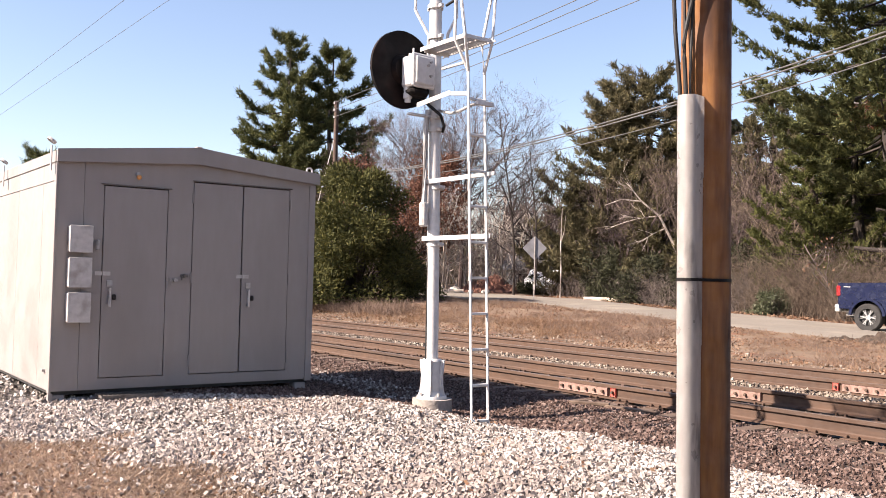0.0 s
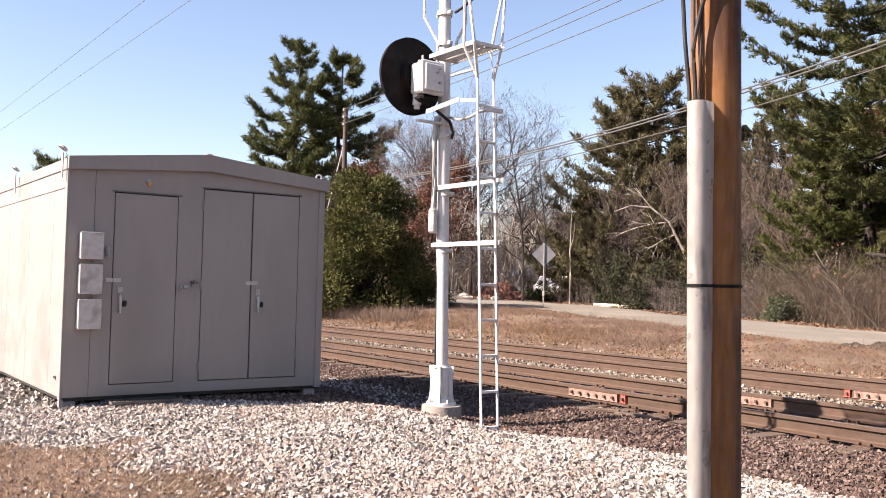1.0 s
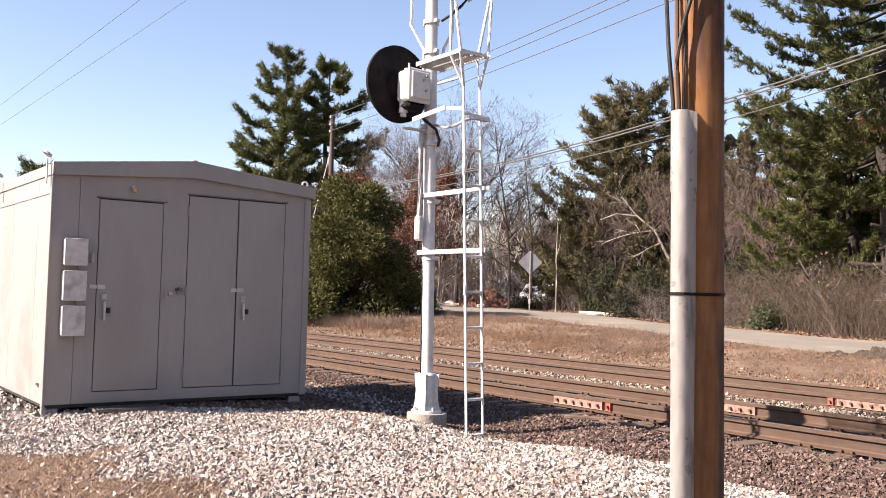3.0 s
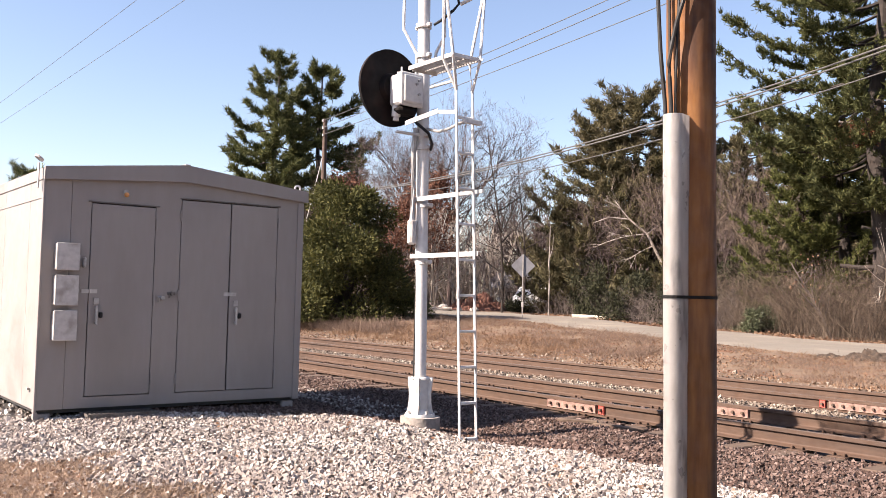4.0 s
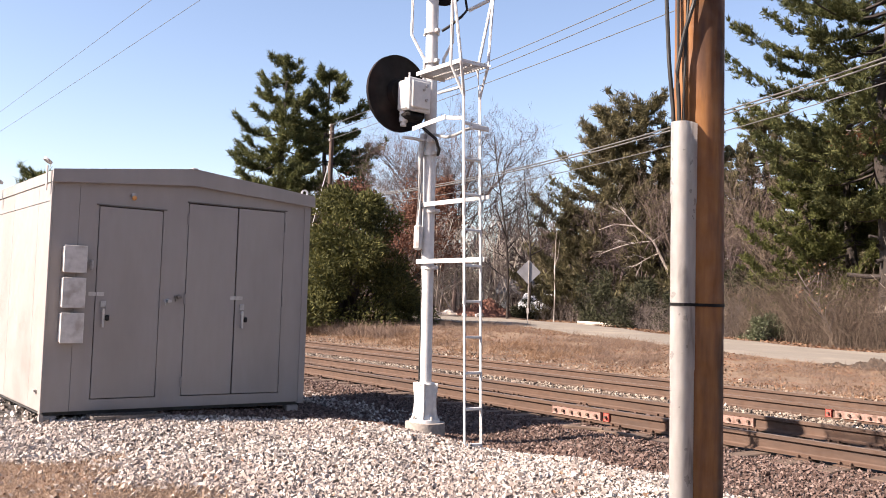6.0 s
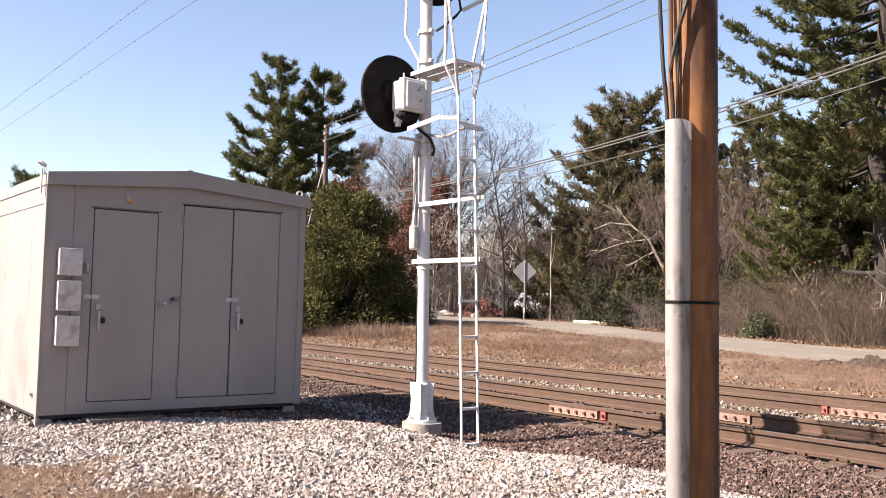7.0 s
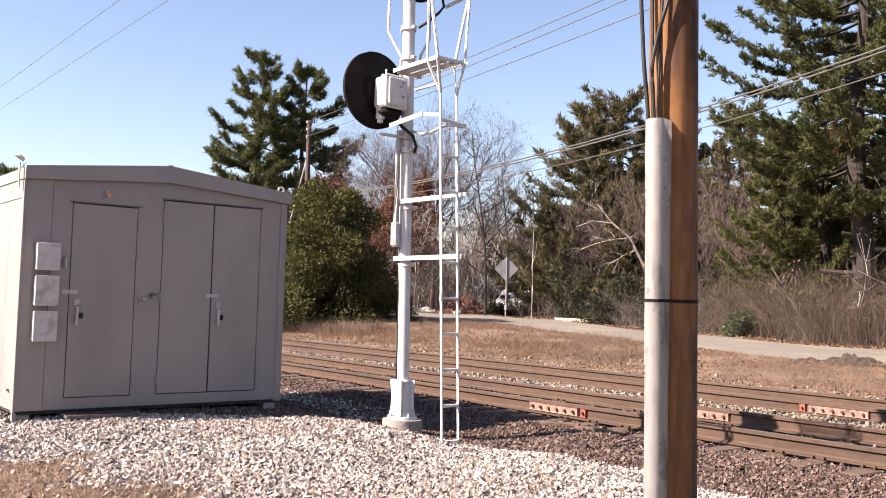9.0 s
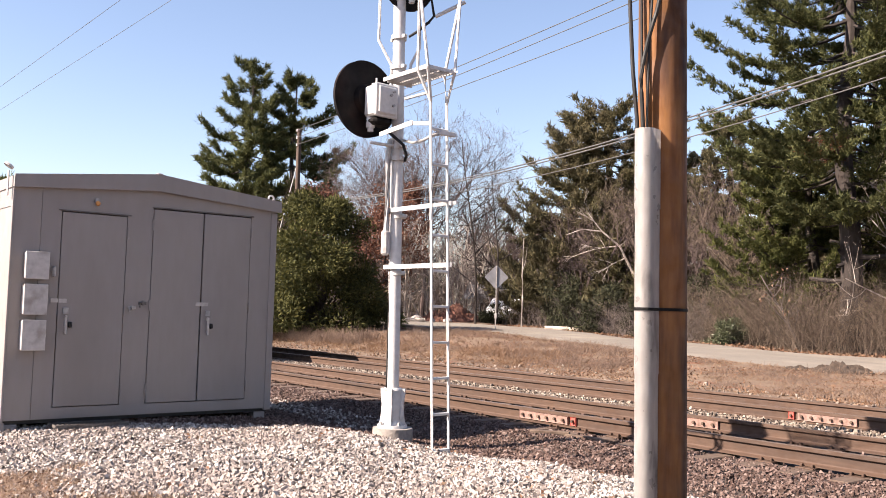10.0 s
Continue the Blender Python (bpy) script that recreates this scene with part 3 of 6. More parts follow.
def build_shed():
    shed = thing("equipment_shed", "grey-painted steel railway equipment shed with three doors, standing on gravel", "shed")
    y0, y1, ym = SHED_Y0, SHED_Y1, (SHED_Y0 + SHED_Y1) / 2
    eave, peak = 2.50, 2.64
    outline = [(y0, SHED_Z), (y1, SHED_Z), (y1, eave), (ym, peak), (y0, eave)]

    def prism(pts, xa, xb):
        return extrude_profile(bmesh.new(), pts, lambda x, u, v: (x, u, v), xa, xb)
    # front wall with the two openings left free: panels round them
    d1, d2 = (2.83, 3.53, 0.225, 2.29), (3.815, 5.025, 0.225, 2.405)
    t = 0.06
    roof_at = lambda y: eave + (peak - eave) * (1 - abs(y - ym) / (ym - y0))
    for name, ya, yb, za, zb in (("wall_panel", y0, 2.625, SHED_Z, None), ("wall_panel", 2.629, d1[0], SHED_Z, None), ("wall_panel", d1[1], d2[0], SHED_Z, None),
                                 ("wall_panel", d2[1], y1, SHED_Z, None), ("sill_panel", d1[0], d1[1], SHED_Z, d1[2]), ("sill_panel", d2[0], d2[1], SHED_Z, d2[2]),
                                 ("head_panel", d1[0], d1[1], d1[3], None), ("head_panel", d2[0], d2[1], d2[3], None)):
        pts = [(ya, za), (yb, za), (yb, zb or roof_at(yb)), (ya, zb or roof_at(ya))]
        if zb is None and ya < ym < yb:
            pts.insert(3, (ym, peak))
        part(name, prism(pts, SHED_X - t, SHED_X), M_SHED, shed)
    # side and back walls in broad sheets
    for y, inner in ((y0, y0 + t), (y1 - t, y1)):
        edges = [SHED_BACK, -12.9, -11.7, -10.5, SHED_X - t]
        for xa, xb in zip(edges, edges[1:]):
            part("side_panel", box(bmesh.new(), (xa + 0.003, y, SHED_Z), (xb - 0.003, inner, eave), 0.003), M_SHED, shed)
    part("back_wall", prism([(y0 + t, SHED_Z), (y1 - t, SHED_Z), (y1 - t, eave), (ym, peak), (y0 + t, eave)], SHED_BACK, SHED_BACK + t), M_SHED, shed)
    part("floor_frame", box(bmesh.new(), (SHED_BACK + 0.02, y0 + 0.03, SHED_Z - 0.04), (SHED_X - 0.03, y1 - 0.03, SHED_Z - 0.002)), M_SHED_DARK, shed, "dark underframe")
    part("interior_lining", box(bmesh.new(), (SHED_BACK + 0.1, y0 + 0.1, SHED_Z + 0.01), (SHED_X - 0.075, y1 - 0.1, 2.42)), M_SHED_DARK, shed, "dark inner lining")
    # roof: two slopes with a deep fascia round the front
    o, up = 0.045, 0.115
    for s in (-1, 1):
        ye = y0 - 0.012 if s < 0 else y1 + o
        pts = [(ye, eave - 0.005), (ym, peak + 0.006), (ym, peak + up + 0.02), (ye, eave + up - 0.005)]
        part("roof_panel", prism(pts, SHED_BACK - 0.04, SHED_X + 0.03), M_SHED, shed)
        pts = [(ye - 0.004 * (-s), eave - 0.012), (ym, peak - 0.012 - 0.03), (ym, peak + up + 0.035), (ye, eave + up + 0.008)]
        part("fascia", prism(pts, SHED_X + 0.032, SHED_X + 0.055), M_SHED, shed)
    part("ridge_cap", box(bmesh.new(), (SHED_BACK - 0.04, ym - 0.035, peak + up + 0.012), (SHED_X + 0.06, ym + 0.035, peak + up + 0.045), 0.01), M_SHED, shed)
    # corner trim
    for y in (y0, y1):
        part("corner_trim", box(bmesh.new(), (SHED_X - 0.06, y - 0.012 if y == y0 else y - 0.07, SHED_Z - 0.02), (SHED_X + 0.014, y + 0.012, eave - 0.02), 0.004), M_SHED, shed)
    part("side_trim", box(bmesh.new(), (SHED_BACK, y0 - 0.008, 2.30), (SHED_X - 0.06, y0 - 0.002, 2.315)), M_SHED, shed)
    # feet
    for x in (SHED_X - 0.16, SHED_BACK + 0.1):
        for y in (y0 + 0.06, y1 - 0.14):
            part("foot", box(bmesh.new(), (x, y - 0.05, -0.06), (x + 0.14, y + 0.1, SHED_Z - 0.042), 0.01), M_SHED, shed)
    part("corner_post", box(bmesh.new(), (SHED_X - 0.04, y0 - 0.01, -0.05), (SHED_X + 0.01, y0 + 0.03, SHED_Z - 0.022)), M_SHED, shed)
    # doors
    def door(ya, yb, za, zb, hinge_y, handle_y):
        bm = box(bmesh.new(), (SHED_X - 0.035, ya + 0.008, za + 0.009), (SHED_X + 0.006, yb - 0.008, zb - 0.011), 0.003)
        d = part("door", bm, M_SHED, shed, "plain grey steel door")
        for hz in (za + 0.16, (za + zb) / 2, zb - 0.19):
            part("hinge", cyl(bmesh.new(), (SHED_X + 0.012, hinge_y, hz - 0.06), (SHED_X + 0.012, hinge_y, hz + 0.06), 0.011, seg=8), M_SHED, d)
        if handle_y is None:
            return d
        x = SHED_X
        part("lock_plate", box(bmesh.new(), (x + 0.006, handle_y - 0.03, 1.20), (x + 0.02, handle_y + 0.03, 1.27), 0.004), M_STEEL, d)
        bm = box(bmesh.new(), (x + 0.035, handle_y - 0.013, 0.985), (x + 0.055, handle_y + 0.013, 1.19), 0.006)
        box(bm, (x + 0.006, handle_y - 0.01, 1.15), (x + 0.05, handle_y + 0.01, 1.175), 0.003)
        box(bm, (x + 0.006, handle_y - 0.01, 1.0), (x + 0.05, handle_y + 0.01, 1.02), 0.003)
        part("handle", bm, M_BOX, d, "pale metal pull handle")
        bm = box(bmesh.new(), (x + 0.006, handle_y + 0.03, 1.06), (x + 0.035, handle_y + 0.07, 1.12), 0.008)
        part("padlock", bm, M_CABLE, d, "dark padlock")
        return d
    door(*d1[:2], *d1[2:], 3.535, 2.915)
    dm = (d2[0] + d2[1]) / 2
    door(d2[0], dm, d2[2], d2[3], 3.81, None)
    door(dm, d2[1], d2[2], d2[3], 5.03, 4.505)
    for y in (2.80, 2.885, 4.395, 4.475):
        part("label_plate", box(bmesh.new(), (SHED_X + 0.005, y - 0.038, 1.32), (SHED_X + 0.0085, y + 0.038, 1.362)), M_BOX, shed, "small pale plate")
    for y, z, mat in ((3.62, 1.285, M_STEEL), (3.735, 1.335, M_GRATE)):
        bm = box(bmesh.new(), (SHED_X, y - 0.045, z - 0.016), (SHED_X + 0.012, y + 0.045, z + 0.016), 0.003)
        cyl(bm, (SHED_X + 0.01, y, z), (SHED_X + 0.05, y, z), 0.024, 0.018, seg=10)
        cyl(bm, (SHED_X + 0.02, y - 0.03, z - 0.05), (SHED_X + 0.02, y - 0.03, z), 0.008, seg=6)
        part("door_stop", bm, mat, shed, "dull steel door catch")
    # drip rails over the doors
    for ya, yb, z in ((2.80, 3.565, 2.291), (3.80, 5.05, 2.406)):
        part("drip_rail", box(bmesh.new(), (SHED_X + 0.001, ya, z), (SHED_X + 0.016, yb, z + 0.014), 0.002), M_GRATE, shed, "dark steel drip rail over a door")
    # three boxes for cables
    for za, zb in ((1.56, 1.83), (1.195, 1.495), (0.83, 1.13)):
        bm = box(bmesh.new(), (SHED_X + 0.002, 2.475, za), (SHED_X + 0.115, 2.692, zb), 0.006)
        b = part("junction_box", bm, M_BOX, shed, "galvanised steel box")
        bm = box(bmesh.new(), (SHED_X + 0.1155, 2.468, za - 0.006), (SHED_X + 0.129, 2.699, zb + 0.008), 0.004)
        part("box_lid", bm, M_BOX, b)
        part("latch", box(bmesh.new(), (SHED_X + 0.05, 2.695, (za + zb) / 2 - 0.02), (SHED_X + 0.09, 2.715, (za + zb) / 2 + 0.02), 0.003), M_STEEL, b)
    part("padlock", box(bmesh.new(), (SHED_X + 0.03, 2.75, 1.585), (SHED_X + 0.07, 2.785, 1.70), 0.012), M_STEEL, shed, "hanging padlock")
    # lamp over the door
    bm = cyl(bmesh.new(), (SHED_X, 3.18, 2.425), (SHED_X + 0.045, 3.18, 2.425), 0.028, seg=14)
    lamp = part("wall_lamp", bm, M_STEEL, shed, "small jar lamp over the door")
    bm = bmesh.new()
    bmesh.ops.create_uvsphere(bm, u_segments=12, v_segments=8, radius=0.027, matrix=pose(SHED_X + 0.052, 3.18, 2.395))
    part("lamp_glass", bm, M_AMBER, lamp, "amber glass", smooth=60)
    # lifting lugs
    for x in (SHED_X - 0.04, -12.37):
        bm = bmesh.new()
        box(bm, (x - 0.02, y0 - 0.062, 2.40), (x + 0.02, y0 - 0.05, 2.66), 0.002)
        cyl(bm, (x, y0 - 0.062, 2.70), (x, y0 - 0.048, 2.72), 0.05, seg=14)
        part("lifting_lug", bm, M_BOX, shed, "pale lifting lug")
    bm = bmesh.new()
    bmesh.ops.create_cone(bm, cap_ends=False, segments=18, radius1=0.045, radius2=0.045, depth=0.016, matrix=pose(SHED_X - 0.05, y1 - 0.05, eave + up + 0.05, 0, 90, 0))
    bmesh.ops.solidify(bm, geom=bm.faces, thickness=0.018)
    part("lifting_eye", bm, M_WHITE, shed, "white lifting eye")
    bm = box(bmesh.new(), (SHED_X - 0.26, y0 - 0.03, 0.30), (SHED_X - 0.20, y0 - 0.001, 0.325))
    part("ground_clamp", bm, M_STEEL, shed)


def build_grate():
    g = thing("metal_grating", "galvanised steel step grating lying on gravel at the shed door", "grating")
    bm = bmesh.new()
    box(bm, (-9.90, 2.80, 0.045), (-9.885, 3.55, 0.075))
    box(bm, (-9.66, 2.80, 0.045), (-9.645, 3.55, 0.075))
    part("frame", bm, M_GRATE, g)
    y = 2.80
    me = None
    while y < 3.55:
        if me is None:
            bm = box(bmesh.new(), (-9.885, -0.003, 0.048), (-9.66, 0.003, 0.078))
            s = part("slat", bm, M_GRATE, g)
            me = s.data
        else:
            s = new("slat", me)
            s.parent = g
        s.location.y = y
        y += 0.042


# ---- railway signal ----
MX, MY = -7.355, 5.345          # mast, in the signal's own measure
SIGNAL_SIZE = 1.13


def head(parent, z, cx, cy, aim):
    """A single-lamp signal head: big round backing disc that faces along aim, and a white lamp case behind it."""
    m = pose(cx, cy, z, 0, 0, aim)
    bm = bmesh.new()
    bmesh.ops.create_cone(bm, cap_ends=True, segments=56, radius1=0.385, radius2=0.385, depth=0.014, matrix=m @ pose(0, 0, 0, 0, 90, 0))
    cyl(bm, m @ Vector((0.0, 0, 0)), m @ Vector((0.06, 0, 0)), 0.155, 0.13, 28)
    disc = part("backing_disc", bm, M_BLACK, parent, "large round black backing disc", smooth=40)
    bm = bmesh.new()
    bmesh.ops.create_cone(bm, cap_ends=False, segments=56, radius1=0.388, radius2=0.388, depth=0.03, matrix=m @ pose(0, 0, 0, 0, 90, 0))
    part("rim", bm, M_BLACK, disc, smooth=40)
    # lamp case
    m = Matrix.Translation((0.02, 0.05, -0.045)) @ m
    bm = box(bmesh.new(), (0.05, -0.125, -0.155), (0.23, 0.125, 0.15), 0.02, m)
    case = part("lamp_case", bm, M_WHITE, parent, "white-painted lamp case")
    bm = box(bmesh.new(), (0.232, -0.145, -0.17), (0.262, 0.145, 0.165), 0.014, m)
    box(bm, (0.262, -0.115, -0.14), (0.285, 0.115, 0.135), 0.012, m)
    door = part("case_door", bm, M_WHITE, case)
    for y, zz in ((0.06, 0.09), (0.06, -0.05), (0.03, 0.05)):
        part("bolt", cyl(bmesh.new(), m @ Vector((0.28, y, zz)), m @ Vector((0.305, y, zz)), 0.014, seg=8), M_STEEL, door)
    bm = cyl(bmesh.new(), m @ Vector((0.10, -0.04, 0.14)), m @ Vector((0.10, -0.04, 0.19)), 0.028, 0.022, 12)
    part("cap", bm, M_WHITE, case)
    for y in (-0.09, 0.09):
        part("lifting_ear", cyl(bmesh.new(), m @ Vector((0.2, y, 0.14)), m @ Vector((0.2, y, 0.215)), 0.01, seg=8), M_WHITE, case)
    bm = cyl(bmesh.new(), m @ Vector((0.1, -0.07, -0.26)), m @ Vector((0.1, -0.07, -0.14)), 0.045, 0.04, 14)
    cyl(bm, m @ Vector((0.1, -0.07, -0.30)), m @ Vector((0.1, -0.07, -0.25)), 0.03, 0.03, 12)
    part("pivot_bracket", bm, M_WHITE, case)
    bm = box(bmesh.new(), (0.04, -0.11, -0.24), (0.22, 0.12, -0.16), 0.03, m)
    part("case_bottom", bm, M_BLACK, case, "dark underside")


def build_signal():
    sg = thing("railway_signal", "silver-painted signal mast with round black disc, ladder and platform", "signal", pose(0, 0, 1.35 * (1 - SIGNAL_SIZE)))
    sg.scale = (SIGNAL_SIZE,) * 3
    bm = cyl(bmesh.new(), (MX, MY, 0.20), (MX - 0.045, MY - 0.06, 6.2), 0.062, 0.062, 28)
    part("mast", bm, M_WHITE, sg, "silver-painted steel mast", smooth=40)
    # cast base: slim octagonal column between four flared ribs on a round flange
    bm = cyl(bmesh.new(), (MX, MY, 0.175), (MX, MY, 0.203), 0.152, 0.147, 32)
    cyl(bm, (MX, MY, 0.203), (MX, MY, 0.25), 0.112, 0.086, 16)
    cyl(bm, (MX, MY, 0.25), (MX, MY, 0.545), 0.084, 0.088, 16)
    cyl(bm, (MX, MY, 0.545), (MX, MY, 0.565), 0.100, 0.090, 16)
    part("cast_base", bm, M_WHITE, sg, "silver-painted cast base", smooth=35)
    for k in range(4):
        m = pose(MX, MY, 0, 0, 0, 40 + 90 * k)
        bm = bmesh.new()
        extrude_profile(bm, [(0.07, 0.56), (0.126, 0.56), (0.122, 0.50), (0.110, 0.40), (0.114, 0.31), (0.122, 0.25), (0.138, 0.203), (0.07, 0.203)], lambda x, u, v: m @ Vector((u, x, v)), -0.017, 0.017)
        part("rib", bm, M_WHITE, sg)
        part("anchor_bolt", cyl(bmesh.new(), pose(MX, MY, 0, 0, 0, 85 + 90 * k) @ Vector((0.128, 0, 0.2)), pose(MX, MY, 0, 0, 0, 85 + 90 * k) @ Vector((0.128, 0, 0.235)), 0.016, seg=6), M_STEEL, sg)
    # ladder
    lx, ly0, ly1 = MX + 0.955, 5.125, 5.315

    def lad(z):
        """The ladder leans a little towards the yard."""
        return -0.025 - 0.041 * (z - 0.1)
    for y in (ly0, ly1):
        bm = box(bmesh.new(), (lx - 0.014, y - 0.006, 0.05), (lx + 0.014, y + 0.006, 3.27), 0.002)
        for v in bm.verts:
            v.co.y += lad(v.co.z)
        part("ladder_rail", bm, M_WHITE, sg)
    k = 0
    while 0.09 + 0.3225 * k < 3.3:
        z = 0.09 + 0.3225 * k
        bm = box(bmesh.new(), (lx - 0.016, ly0 + 0.004 + lad(z), z - 0.012), (lx + 0.016, ly1 - 0.004 + lad(z), z + 0.012), 0.004)
        part("rung", bm, M_WHITE, sg)
        k += 1
    for z in (1.35, 2.16, 2.43):
        for y in (ly0, ly1):
            part("splice_plate", box(bmesh.new(), (lx - 0.012, y - 0.010 + lad(z + 0.05), z), (lx + 0.012, y + 0.010 + lad(z + 0.05), z + 0.11), 0.002), M_WHITE, sg)
    # angle-iron ties from mast to ladder
    for z, x1, dy, bx0 in ((1.765, lx + 0.03, 0.0, -0.05), (2.335, lx - 0.30, 0.0, -0.05)):
        bm = box(bmesh.new(), (MX - 0.09, MY - 0.105 + dy, z - 0.022), (x1, MY - 0.098 + dy, z + 0.022), 0.002)
        box(bm, (MX - 0.09, MY - 0.098 + dy, z + 0.017), (x1, MY - 0.065 + dy, z + 0.022), 0.002)
        tie = part("tie_bar", bm, M_WHITE, sg, "white angle-iron tie")
        if x1 < lx:
            bm = box(bmesh.new(), (x1 + 0.002, MY - 0.103 + dy * 0.7, z - 0.018), (lx + (0.10 if dy == 0 else -0.03), MY - 0.098 + dy * 0.7, z + 0.018), 0.002)
            part("extension_bar", bm, M_STEEL, tie)
        bm = cyl(bmesh.new(), (MX, MY, z - 0.075), (MX, MY, z - 0.035), 0.078, seg=24)
        box(bm, (MX - 0.11, MY - 0.03, z - 0.07), (MX + 0.11, MY + 0.03, z - 0.04), 0.004)
        part("clamp", bm, M_WHITE, tie)
    tie = part("tie_bar", box(bmesh.new(), (0, -0.005, -0.022), (0.63, 0.005, 0.022), 0.002, pose(-7.22, 4.99, 3.05, 0, -1.5, -6.5)), M_WHITE, sg, "white angle-iron tie")
    part("extension_bar", box(bmesh.new(), (0, -0.004, -0.018), (0.22, 0.004, 0.018), 0.002, pose(-6.60, 4.925, 3.06, 0, 6, 17)), M_STEEL, tie)
    bm = cyl(bmesh.new(), (MX - 0.02, MY - 0.03, 2.965), (MX - 0.02, MY - 0.03, 3.005), 0.078, seg=24)
    box(bm, (MX - 0.13, MY - 0.06, 2.97), (MX + 0.09, MY, 3.0), 0.004)
    box(bm, (MX - 0.03, 4.98, 2.975), (MX + 0.02, MY - 0.09, 2.998), 0.004)
    part("clamp", bm, M_WHITE, tie)
    part("ladder_bracket", box(bmesh.new(), (-6.40, 5.06, 2.945), (-6.36, 5.25, 2.985), 0.003), M_WHITE, sg)
    # platform of perforated plate
    pz, px0, px1, py0, py1 = 3.51, -6.90, -6.27, 4.83, 5.14
    bm = box(bmesh.new(), (px0, (py0 + py1) / 2 - 0.004, pz - 0.012), (px1 - 0.012, (py0 + py1) / 2 + 0.004, pz - 0.001))
    pf = part("platform", bm, M_STEEL, sg, "grey steel platform of open grating bars")
    for k in range(16):
        x = px0 + 0.012 + 0.0385 * k
        part("grating_bar", box(bmesh.new(), (x, py0 + 0.012, pz), (x + 0.004, py1 - 0.012, pz + 0.030)), M_STEEL, pf)
    for lo, hi, mat in (((px0 - 0.06, py0, pz - 0.012), (px1, py0 + 0.01, pz + 0.026), M_WHITE), ((px0 - 0.1, py1 - 0.01, pz - 0.012), (px1, py1, pz + 0.022), M_STEEL),
                        ((px1 - 0.01, py0 + 0.011, pz - 0.012), (px1, py1 - 0.011, pz + 0.022), M_WHITE), ((px0 - 0.01, py0 + 0.011, pz - 0.03), (px0, py1 - 0.011, pz + 0.01), M_STEEL)):
        part("platform_edge", box(bmesh.new(), lo, hi, 0.002), mat, pf)
    for k in range(11):
        x = px0 + 0.06 + 0.058 * k
        part("grip_tooth", box(bmesh.new(), (x, py1 + 0.001, pz - 0.006), (x + 0.028, py1 + 0.007, pz + 0.012)), M_WHITE, pf)
    part("platform_bracket", box(bmesh.new(), (MX + 0.062, MY - 0.02, pz - 0.05), (px0 - 0.04, MY, pz - 0.025), 0.002), M_STEEL, pf)
    bm = tube_path(bmesh.new(), [(MX + 0.05, MY - 0.03, 3.05), (-6.95, 5.20, 2.96), (-6.55, 5.02, 2.91), (-6.43, 5.03, 2.94), (-6.39, 5.09, 2.96)], 0.014)
    part("curved_brace", bm, M_STEEL, sg)
    # forked rails round the platform, meeting above it
    for y, yo, yt in ((ly0 + 0.003, py0, 4.78), (ly1 - 0.003, py1, 5.26)):
        for dx, name in ((-0.02, "fork_rail"), (px1 - lx, "fork_rail")):
            bm = tube_path(bmesh.new(), [(lx, y + lad(3.24), 3.24), (lx + dx, yo, pz), (lx + 0.04, yt, pz + 0.75), (lx + 0.04, yt, 6.0)], 0.0145, 8)
            part(name, bm, M_WHITE, sg)
    # lower head on the side towards the yard
    head(sg, 3.44, MX - 0.13, 4.985, 4)
    head(sg, 4.80, MX - 0.02, MY + 0.02, 4)
    # brackets, clamps, conduits
    bm = tube_path(bmesh.new(), [(MX - 0.16, MY - 0.20, 4.62), (MX - 0.16, MY - 0.20, 4.08), (MX - 0.06, MY - 0.10, 3.82), (MX - 0.06, MY - 0.10, 3.60)], 0.016)
    part("bracket_rod", bm, M_WHITE, sg)
    bm = tube_path(bmesh.new(), [(MX + 0.1, MY + 0.13, 4.62), (MX + 0.1, MY + 0.13, 4.02), (MX + 0.04, MY + 0.07, 3.85), (MX + 0.03, MY + 0.06, 3.7)], 0.016)
    part("bracket_rod", bm, M_WHITE, sg)
    for z in (4.11, 2.86, 3.80):
        cx, cy = MX - 0.0075 * z, MY - 0.01 * z
        bm = cyl(bmesh.new(), (cx, cy, z - 0.02), (cx, cy, z + 0.025), 0.08, seg=24)
        box(bm, (cx - 0.12, cy - 0.02, z - 0.015), (cx + 0.12, cy + 0.02, z + 0.02), 0.004)
        part("clamp", bm, M_WHITE, sg)
    bm = tube_path(bmesh.new(), [(MX + 0.06, MY + 0.02, 4.12), (MX + 0.10, MY + 0.08, 4.17), (MX + 0.15, MY + 0.20, 4.29), (MX + 0.17, MY + 0.25, 4.36), (MX + 0.14, MY + 0.22, 4.6)], 0.014)
    part("cable", bm, M_CABLE, sg, "black signal cable")
    part("step_arm", cyl(bmesh.new(), (MX + 0.18, MY + 0.26, 4.355), (MX + 0.36, MY + 0.50, 4.52), 0.02, seg=10), M_WHITE, sg)
    bm = tube_path(bmesh.new(), [(MX - 0.02, 5.1, 3.2), (MX + 0.09, 5.16, 3.08), (MX + 0.17, 5.25, 2.98), (MX + 0.15, 5.31, 2.88), (MX + 0.08, MY, 2.84)], 0.016)
    part("cable", bm, M_CABLE, sg, "black signal cable")
    bm = tube_path(bmesh.new(), [(MX - 0.01, MY - 0.12, 3.05), (MX - 0.02, MY - 0.135, 2.9), (MX - 0.02, MY - 0.135, 2.1)], 0.030)
    part("conduit", bm, M_STEEL, sg, "grey conduit")
    bm = box(bmesh.new(), (MX - 0.06, MY - 0.175, 1.88), (MX + 0.02, MY - 0.10, 2.13), 0.018)
    part("conduit_box", bm, M_BOX, sg, "pale conduit box")
    bm = cyl(bmesh.new(), (MX - 0.02, MY - 0.072, 0.56), (MX - 0.02, MY - 0.072, 1.88), 0.007)
    part("cable", bm, M_CABLE, sg, "thin dark cable")


